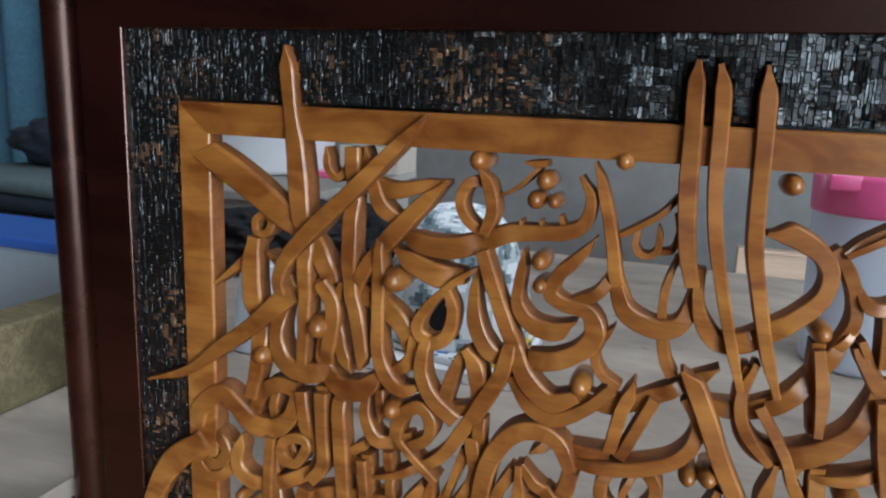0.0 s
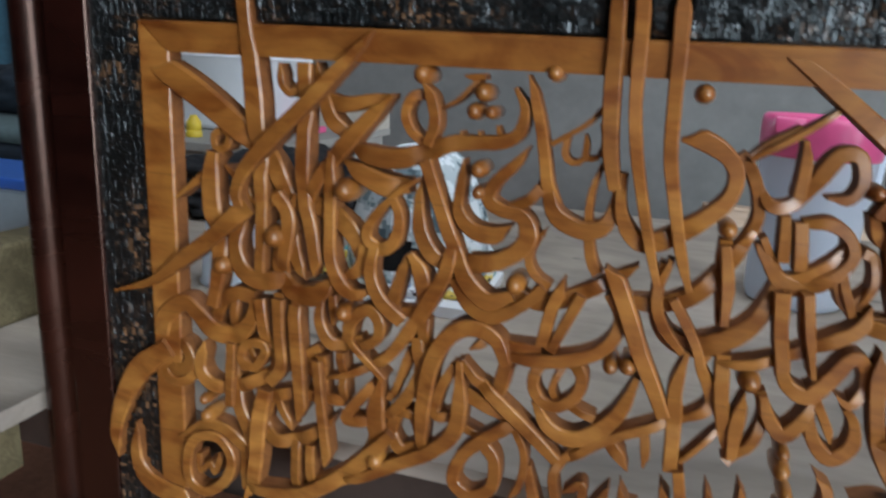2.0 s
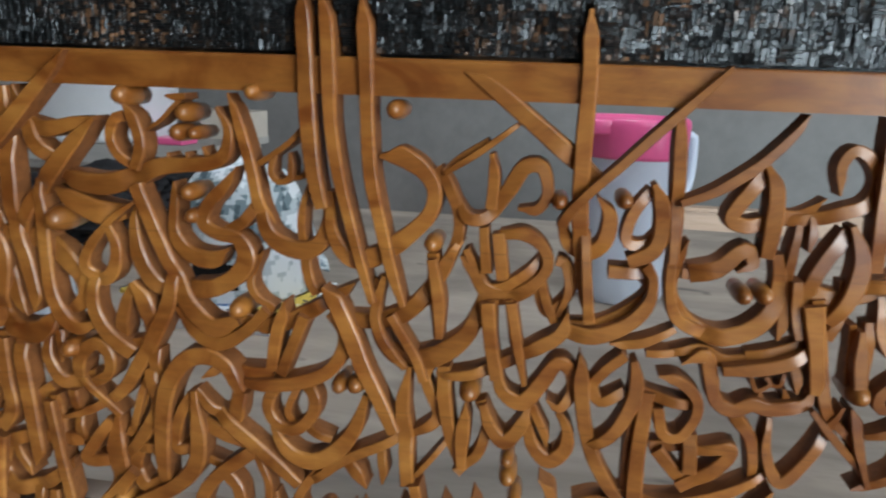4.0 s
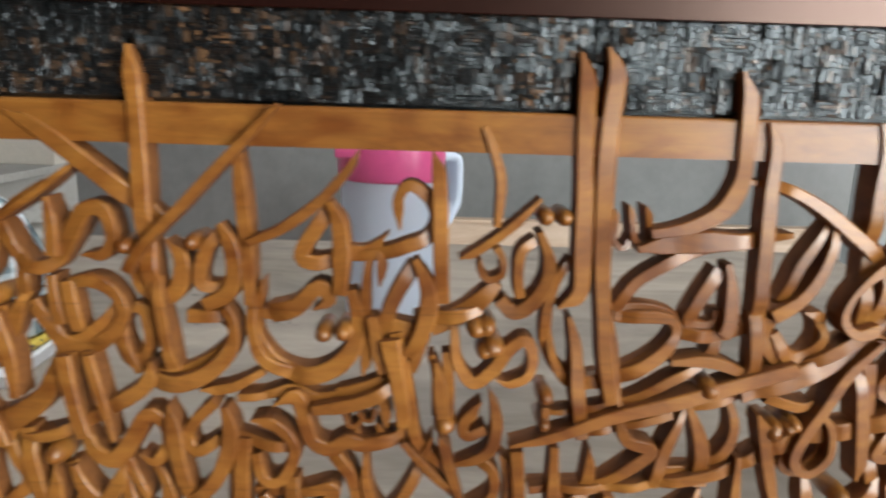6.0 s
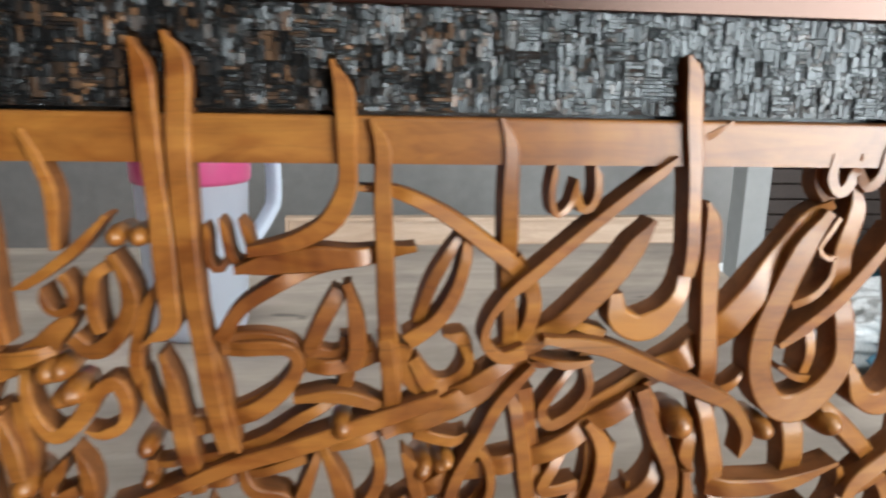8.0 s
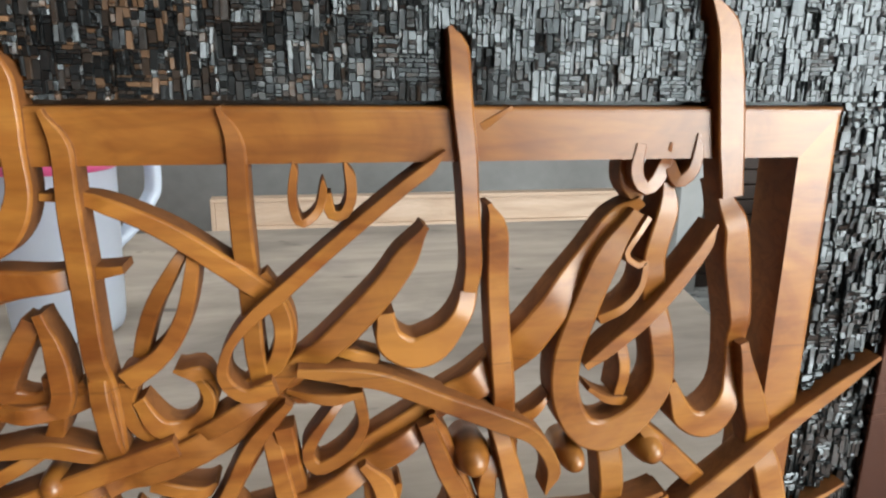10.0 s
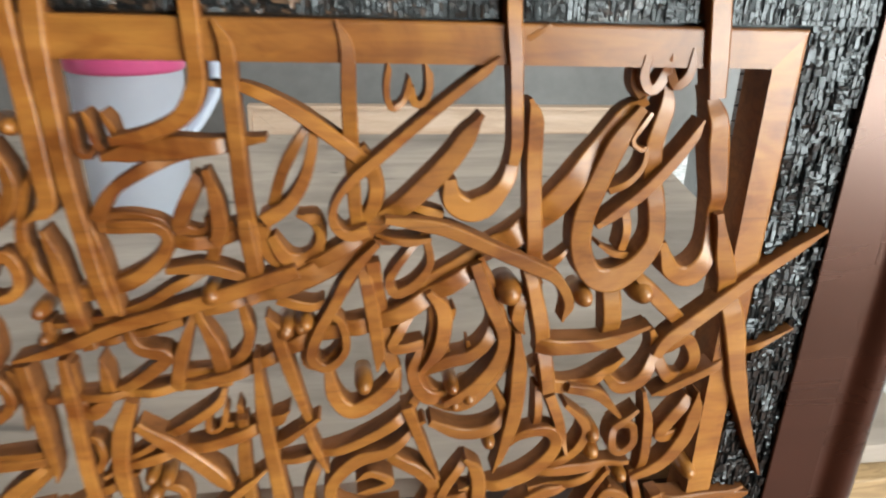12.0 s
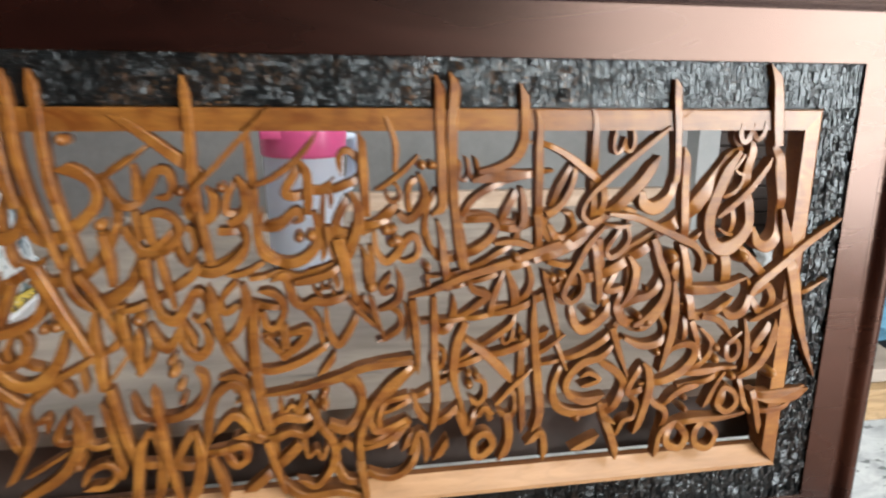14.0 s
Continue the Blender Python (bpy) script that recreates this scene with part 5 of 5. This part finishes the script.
pen(1, (8.5,), (773, 190), (773, 208), (786, 215), (794, 201), (782, 188), (773, 190))
pen(1, (7.7,), (680, 206), (701, 238))
pen(1, (7,), (776, 235), (783, 246), (793, 236))
pen(1, (9.7,), (809, 238), (812, 206), (803, 180))
pen(1, (7.7,), (764, 216), (752, 247))
pen(1, (8.4,), (833, 196), (850, 209), (855, 177))
pen(1, (9.7,), (920, 232), (934, 197), (943, 170))
pen(1, (8.5,), (886, 184), (919, 200))
# END STROKES
for stroke, (dips, held) in zip(STROKES, neighbours()):
    carve(stroke, dips, held)

chips((B0, PTOP + 0.002), (B1, BT), 1, 0.65)
chips((B0, BB), (B1, PBOT - 0.002), 2)
chips((B0, PBOT - 0.002), (-0.002, PTOP + 0.002), 3, 0.4, 1.25)
chips((PW + 0.002, PBOT - 0.002), (B1, PTOP + 0.002), 4)

# ---- things on the table ----


def voxel_cloth(name, stops, cell):
    """A woven print of square cells in a few colours."""
    m, t, b = material(name, 0.85)
    snap = t.nodes.new("ShaderNodeVectorMath")
    snap.operation = "SNAP"
    snap.inputs[1].default_value = (cell, cell, cell)
    t.links.new(coords(t), snap.inputs[0])
    n = noise_tex(t, snap.outputs[0], 19, 3, 0.7)
    r = ramp(t, n, stops)
    r.node.color_ramp.interpolation = "CONSTANT"
    t.links.new(r, b.inputs["Base Color"])
    bump(t, b, noise_tex(t, coords(t), 700, 2), 0.3, 0.0006)
    return m


CAMO = voxel_cloth("grey_blue_camouflage", [(0.0, (0.09, 0.13, 0.15)), (0.4, (0.2, 0.27, 0.3)), (0.46, (0.55, 0.63, 0.66)), (0.525, (0.84, 0.9, 0.93))], 0.006)
YELLOW_PRINT = voxel_cloth("yellow_print", [(0.0, (0.05, 0.05, 0.05)), (0.42, (0.65, 0.48, 0.08)), (0.55, (0.7, 0.7, 0.62)), (0.62, (0.12, 0.3, 0.3))], 0.004)
BLUE_PRINT = voxel_cloth("blue_white_print", [(0.0, (0.02, 0.02, 0.03)), (0.42, (0.75, 0.78, 0.8)), (0.55, (0.03, 0.16, 0.42)), (0.64, (0.7, 0.72, 0.72))], 0.005)
BLACK_CLOTH = plain("black_cloth", (0.012, 0.012, 0.014), 0.9, 0.4, 60, relief=0.5)
LINING = plain("black_lining", (0.006, 0.006, 0.006), 0.95)
WHITE_PAPER = plain("white_paper", (0.8, 0.82, 0.84), 0.7, 0.03)
GREY_PAINT = plain("grey_worn_paint", (0.34, 0.33, 0.30), 0.7, 0.15, 5)
CARDBOARD = plain("pale_cardboard", (0.48, 0.44, 0.37), 0.8, 0.08, 12)
YELLOW_PLASTIC = plain("yellow_plastic", (0.75, 0.55, 0.04), 0.4)
CLEAR_TUB = plain("cloudy_tub_plastic", (0.31, 0.36, 0.4), 0.3, 0.08, 10)
BLUE_LID = plain("blue_lid_plastic", (0.04, 0.11, 0.42), 0.35)
BLUE_CLOTH = plain("blue_cloth", (0.06, 0.14, 0.2), 0.9, 0.3, 7, relief=0.3)
GREY_TEAL = plain("grey_teal_weave", (0.1, 0.14, 0.145), 0.9, 0.25, 40, relief=0.4)
NAVY_CLOTH = plain("dark_navy_quilt", (0.012, 0.02, 0.032), 0.9, 0.4, 9, relief=0.3)
FOIL = plain("white_plastic_wrap", (0.72, 0.74, 0.73), 0.25, 0.25, 14, relief=0.6)
SKY_CLOTH = plain("faded_blue_cloth", (0.12, 0.3, 0.42), 0.8, 0.25, 12, relief=0.3)
TEAL_CLOTH = plain("teal_cloth", (0.03, 0.10, 0.13), 0.85, 0.3, 12)


def tube(pts, w, h, step=0.004):
    """A flat strap of width w (along y) and thickness h swept along points in x and z."""
    bm = bmesh.new()
    path = spline([Vector(p) for p in pts], step)
    rings = []
    for i, (p, t) in enumerate(path):
        d = (path[min(i + 1, len(path) - 1)][0] - path[max(i - 1, 0)][0]).normalized()
        n = Vector((d.z, 0, -d.x))
        rings.append([bm.verts.new(p + n * (h / 2 * a) + Vector((0, w / 2 * b, 0))) for a, b in ((-1, -0.6), (-0.6, -1), (0.6, -1), (1, -0.6), (1, 0.6), (0.6, 1), (-0.6, 1), (-1, 0.6))])
    for a, b in zip(rings, rings[1:]):
        for k in range(8):
            bm.faces.new((a[k], a[(k + 1) % 8], b[(k + 1) % 8], b[k]))
    bm.faces.new(rings[0]), bm.faces.new(rings[-1][::-1])
    return bm


def lump(size, rough, seed, cuts=5, flat=0.0):
    """A soft heap: a ball pulled out of shape by noise, with a flat underside."""
    bm = bmesh.new()
    bmesh.ops.create_icosphere(bm, subdivisions=cuts, radius=1)
    for v in bm.verts:
        n = noise.fractal(v.co * 1.6 + Vector((seed, 0, 0)), 0.9, 2.1, 5) + 0.5 * abs(noise.noise(v.co * 4 + Vector((0, seed, 0))))
        v.co *= 1 + rough * n
        v.co = Vector((v.co.x * size[0], v.co.y * size[1], max(v.co.z, flat - 1 + 0.02 * v.co.x) * size[2]))
    low = min(v.co.z for v in bm.verts)
    for v in bm.verts:
        v.co.z -= low
    return bm


pitcher = thing("water_pitcher", (0.592, 0.668, TABLE_Z), "milky white plastic water pitcher with a pink lid on the table", "pitcher", turn=45)
part("body", lathe([(0.058, 0.0), (0.0645, 0.003), (0.068, 0.014), (0.069, 0.03), (0.0755, 0.215), (0.076, 0.228), (0.0745, 0.23)]), WHITE_PLASTIC, pitcher, "", True)
part("lid", lathe([(0.076, 0.216), (0.078, 0.217), (0.0795, 0.222), (0.081, 0.262), (0.0795, 0.27), (0.075, 0.2735), (0.067, 0.272), (0.063, 0.268), (0.03, 0.268)]), PINK_PLASTIC, pitcher, "glossy pink lid", True)
part("handle", tube([(0.073, 0, 0.238), (0.105, 0, 0.244), (0.13, 0, 0.243), (0.138, 0, 0.235), (0.14, 0, 0.2), (0.138, 0, 0.172), (0.131, 0, 0.158), (0.104, 0, 0.126), (0.069, 0, 0.10)], 0.03, 0.013), WHITE_PLASTIC, pitcher, "", True)
part("spout", prism([(-0.074, -0.026), (-0.106, 0.0), (-0.074, 0.026)], 0.25, 0.271, 0.003), PINK_PLASTIC, pitcher, "pink pouring lip", True)

notepad = tagged(link_mesh("notepad", prism([(-0.03, 0.362), (0.178, 0.368), (0.172, 0.56), (-0.06, 0.556)], TABLE_Z, TABLE_Z + 0.015, 0.001), WHITE_PAPER), "thick white paper pad lying on the table", "notepad")
tagged(link_mesh("snack_packet", prism([(-0.10, 0.43), (0.02, 0.40), (0.03, 0.55), (-0.09, 0.57)], TABLE_Z + 0.0155, TABLE_Z + 0.024, 0.003), YELLOW_PRINT), "yellow printed snack packet under the cap", "packet", "packets under the cap")
tagged(link_mesh("snack_packet", prism([(0.035, 0.385), (0.10, 0.375), (0.11, 0.54), (0.035, 0.55)], TABLE_Z + 0.0155, TABLE_Z + 0.026, 0.003), BLUE_PRINT), "blue and white printed packet under the cap", "packet", "packets under the cap")
tagged(link_mesh("snack_packet", prism([(0.112, 0.39), (0.17, 0.40), (0.165, 0.54), (0.115, 0.55)], TABLE_Z + 0.0155, TABLE_Z + 0.023, 0.003), YELLOW_PRINT), "small yellow printed packet beside the cap", "packet", "packets under the cap")


def dome(rx, ry, rz, hole, thick=0.0, cols=96, rows=32):
    """The crown of a cap: a dome with an arched opening at the back (towards -y)."""
    bm = bmesh.new()
    grid = []
    for j in range(rows + 1):
        a = math.pi / 2 * j / rows
        ring = []
        for i in range(cols):
            b = 2 * math.pi * i / cols
            r = math.cos(a) ** 0.72
            seam = 1 - 0.012 * max(0, 1 - abs(((b / (2 * math.pi) * 6) % 1) - 0.5) * 14)
            wob = 1 + 0.03 * noise.noise(Vector((math.cos(b) * 2, math.sin(b) * 2, a * 2)))
            k = r * seam * wob
            ring.append(bm.verts.new(((rx - thick) * k * math.cos(b), (ry - thick) * k * math.sin(b), (rz - thick) * math.sin(a))))
        grid.append(ring)
    for j in range(rows):
        for i in range(cols):
            n = (i + 1) % cols
            if hole:
                b = 2 * math.pi * (i + 0.5) / cols - 1.5 * math.pi
                if 1 < j and (b / 0.34) ** 2 + (((j + 0.5) / rows - 0.06) / 0.19) ** 2 < 1:
                    continue
            if j < rows - 1:
                bm.faces.new((grid[j][i], grid[j][n], grid[j + 1][n], grid[j + 1][i]))
            else:
                bm.faces.new((grid[j][i], grid[j][n], grid[j + 1][0]))
    return bm


cap = thing("camouflage_cap", (0.055, 0.50, TABLE_Z + 0.0265), "grey-blue digital camouflage cap lying on printed packets", "cap", turn=2)
part("crown", dome(0.104, 0.108, 0.178, True), CAMO, cap, "", True)
# black dome just inside the crown, so the opening holds painted shade
part("lining", dome(0.104, 0.108, 0.178, False, 0.004), LINING, cap, "inner lining, black for the shade inside the cap", True)
part("button", lathe([(0.009, 0.176), (0.009, 0.180), (0.004, 0.184)], 16), CAMO, cap, "", True)
visor = bmesh.new()
va, vb = [], []
for i in range(25):
    a = math.pi * (0.12 + 0.76 * i / 24)
    va.append(visor.verts.new((0.104 * math.cos(a), 0.104 * math.sin(a), 0.012 + 0.012 * math.sin(a))))
    vb.append(visor.verts.new((0.118 * math.cos(a), 0.10 * math.sin(a) + 0.075 * math.sin(a) ** 2, 0.004 + 0.016 * math.sin(a))))
for i in range(24):
    visor.faces.new((va[i], va[i + 1], vb[i + 1], vb[i]))
ob = part("visor", visor, CAMO, cap, "", True)
ob.modifiers.new("thickness", "SOLIDIFY").thickness = 0.003

cup = thing("plastic_cup", (-0.183, 0.385, TABLE_Z), "thin white plastic cup standing upside down on the table", "cup")
part("wall", lathe([(0.041, 0.0), (0.046, 0.001), (0.0465, 0.004), (0.044, 0.006), (0.033, 0.116), (0.031, 0.119), (0.029, 0.117), (0.028, 0.114)], 40), THIN_PLASTIC, cup, "", True)
bag = thing("black_bag", (-0.43, 0.84, TABLE_Z), "crumpled black cloth bag lying on the table", "bag")
part("body", lump((0.17, 0.15, 0.07), 0.36, 3.1, 6, 0.35), BLACK_CLOTH, bag, "", True)
part("flap", lump((0.09, 0.08, 0.07), 0.4, 1.7, 5, 0.3), BLACK_CLOTH, bag, "", True).location = (0.12, 0.12, 0.0)
part("strap", tube([(-0.1, -0.08, 0.035), (-0.06, -0.11, 0.085), (0.0, -0.12, 0.1), (0.06, -0.1, 0.075), (0.1, -0.06, 0.03)], 0.018, 0.003), BLACK_CLOTH, bag, "", True)
tagged(link_mesh("grey_cloth", lump((0.10, 0.09, 0.06), 0.22, 8.3, 5, 0.4), GREY_PAINT, None, "", True), "crumpled grey cloth beside the black bag", "cloth").location = (-0.2, 1.06, TABLE_Z)

plank = tagged(link_mesh("timber_plank", box((-0.362, -0.02, TABLE_Z), (-0.306, 0.255, TABLE_Z + 0.094), 0.004), OLIVE_WOOD), "short olive-brown timber beam lying on the table", "plank")
tub = thing("storage_tub", (-0.66, 0.375, TABLE_Z), "cloudy plastic storage tub with a blue lid", "storage tub")
part("body", prism([(-0.24, -0.06), (0.2, -0.06), (0.2, 0.06), (-0.24, 0.06)], 0.0, 0.1095, 0.006), CLEAR_TUB, tub)
part("lid", prism([(-0.248, -0.067), (0.208, -0.067), (0.208, 0.067), (-0.248, 0.067)], 0.11, 0.127, 0.004), BLUE_LID, tub, "blue lid")
quilt = thing("folded_quilt", (-1.02, 0.86, TABLE_Z), "dark navy quilt with a grey-teal top folded on the table", "quilt")
for k in range(4):
    part("fold", prism([(-0.25, -0.22 + 0.02 * k), (0.24 - 0.01 * k, -0.2), (0.25, 0.2), (-0.25, 0.21)], 0.0365 * k, 0.0365 * k + 0.036, 0.014), NAVY_CLOTH if k < 3 else GREY_TEAL, quilt, "" if k < 3 else "grey-teal woven cover", True)
blanket = tagged(link_mesh("rolled_blanket", lump((0.22, 0.1, 0.075), 0.16, 4.4, 5, 0.25), NAVY_CLOTH, None, "", True), "dark teal blanket rolled up on the quilt", "blanket")
blanket.location = (-1.05, 0.95, TABLE_Z + 0.1455)

# ---- behind the table ----


def hanging(width, height, folds, depth):
    bm = bmesh.new()
    nx, nz = folds * 10, 16
    g = [[bm.verts.new((width * i / nx, depth * math.sin(2 * math.pi * folds * i / nx + 0.6 * math.sin(j * 0.3)) + 0.3 * depth * noise.noise(Vector((i * 0.2, j * 0.2, 3))), height * j / nz)) for i in range(nx + 1)] for j in range(nz + 1)]
    for j in range(nz):
        for i in range(nx):
            bm.faces.new((g[j][i], g[j][i + 1], g[j + 1][i + 1], g[j + 1][i]))
    return bm


curtain = tagged(link_mesh("blue_curtain", hanging(1.45, 2.4, 7, 0.05), BLUE_CLOTH, None, "", True), "faded blue cloth curtain hanging by the wall", "curtain")
curtain.location = (-3.4, 1.75, FLOOR)
curtain.modifiers.new("thickness", "SOLIDIFY").thickness = 0.004

counter = thing("side_counter", (-1.9, 2.0, FLOOR), "low counter with a worn grey painted top", "counter")
part("top", box((0.12, -0.52, 0.69), (1.115, 0.53, 0.72), 0.004), GREY_PAINT, counter)
part("body", box((0.15, -0.49, 0.0), (1.09, 0.5, 0.69)), GREY_PAINT, counter)
tagged(link_mesh("cardboard_box", box((-1.06, 2.3, 0.27), (-0.785, 2.52, 0.383), 0.003), CARDBOARD), "pale cardboard box on the grey counter", "box")
tub_white = thing("white_bucket", (-1.36, 2.14, 0.27), "large white plastic bucket on the grey counter", "bucket")
part("body", lathe([(0.27, 0.0), (0.3, 0.006), (0.315, 0.025), (0.335, 0.3), (0.345, 0.302), (0.347, 0.312), (0.34, 0.318), (0.327, 0.314), (0.305, 0.03), (0.28, 0.02)], 56), WHITE_PAPER, tub_white, "", True)
part("rim_band", lathe([(0.337, 0.268), (0.342, 0.27), (0.342, 0.284), (0.337, 0.286)], 56), WHITE_PAPER, tub_white, "", True)
tagged(link_mesh("pink_tray", prism([(-1.03, 2.0), (-0.90, 2.0), (-0.90, 2.12), (-1.03, 2.12)], 0.27, 0.295, 0.006), PINK_PLASTIC), "small pink plastic tray on the grey counter", "tray")
bottle = thing("sauce_bottle", (-1.158, 1.62, 0.27), "small yellow bottle standing upside down on the counter", "bottle")
part("body", lathe([(0.024, 0.022), (0.026, 0.025), (0.026, 0.052), (0.015, 0.066), (0.012, 0.074)], 24), YELLOW_PLASTIC, bottle, "", True)
part("cap", lathe([(0.027, 0.0), (0.028, 0.003), (0.028, 0.018), (0.025, 0.023)], 24), YELLOW_PLASTIC, bottle, "yellow screw cap", True)

picture = thing("framed_board", (1.35, 2.17, FLOOR), "white printed board in a light pine picture frame on the floor", "framed board")
W, H = 0.79, 0.582
for name, kind in (("top_rail", 0), ("bottom_rail", 1), ("side_rail", 2), ("side_rail", 3)):
    for label, o, i, front, back in (("", 0.014, 0.1, -0.022, 0.02), ("proud outer rim", 0.0, 0.0135, -0.034, 0.02), ("narrow inner bead", 0.1005, 0.114, -0.03, 0.02)):
        x0, x1, z0, z1 = -W + o, W - o, o, H - o
        u0, u1, v0, v1 = -W + i, W - i, i, H - i
        quad = [[(x0, z1), (x1, z1), (u1, v1), (u0, v1)], [(x0, z0), (x1, z0), (u1, v0), (u0, v0)], [(x0, z0), (x0, z1), (u0, v1), (u0, v0)], [(x1, z0), (x1, z1), (u1, v1), (u1, v0)]][kind]
        bm = bmesh.new()
        f = [bm.verts.new((x, front, z)) for x, z in quad]
        k = [bm.verts.new((x, back, z)) for x, z in quad]
        bm.faces.new(f), bm.faces.new(k[::-1])
        for n in range(4):
            bm.faces.new((f[n], k[n], k[(n + 1) % 4], f[(n + 1) % 4]))
        bmesh.ops.bevel(bm, geom=bm.edges[:], offset=0.002, segments=2, affect="EDGES", profile=0.5)
        part(name, bm, PINE, picture, label)
part("board", box((-W + 0.113, -0.002, 0.113), (W - 0.113, 0.012, H - 0.113)), WHITE_PAPER, picture, "white printed board")
rng = random.Random(9)
for k in range(14):
    x, z = rng.uniform(0.53, 0.655), rng.uniform(0.37, 0.455)
    part("printed_mark", box((x, -0.004, z), (x + rng.uniform(0.008, 0.022), -0.0022, z + rng.uniform(0.004, 0.012))), LINING, picture, "dark printed mark")

post = tagged(link_mesh("door_post", box((2.55, 2.58, FLOOR), (2.67, 2.70, 2.2), 0.004), PALE_WALL), "pale grey upright post beside the dark shutter", "post")
shutter = thing("slatted_shutter", (3.37, 2.66, FLOOR), "dark brown slatted shutter", "shutter")
part("backing", box((-0.68, 0.03, 0), (0.68, 0.06, 2.3)), DARK_BROWN, shutter)
slat = box((-0.68, -0.012, 0.0), (0.68, 0.03, 0.066), 0.004)
first = part("slat", slat, DARK_BROWN, shutter)
for k in range(1, 32):
    o = first.copy()
    scene.collection.objects.link(o)
    o.location.z = 0.072 * k

heap = thing("wrapped_goods", (2.98, 1.82, FLOOR), "heap of white plastic-wrapped goods and blue cloth on the floor", "goods")
part("wrap", lump((0.42, 0.26, 0.2), 0.34, 5.5, 6, 0.3), FOIL, heap, "", True).location = (0.02, 0.22, 0.0)
part("cloth", lump((0.36, 0.18, 0.11), 0.26, 2.2, 5, 0.3), SKY_CLOTH, heap, "crumpled blue cloth", True).location = (0.0, -0.1, 0.0225)
part("mat", prism([(-0.42, -0.3), (0.4, -0.34), (0.42, 0.1), (-0.4, 0.12)], 0.0, 0.022, 0.008), LINING, heap, "thin black mat under the goods")
part("roll", lump((0.24, 0.2, 0.16), 0.25, 7.4, 5, 0.2), TEAL_CLOTH, heap, "dark teal cloth", True).location = (0.12, 0.42, 0.2)
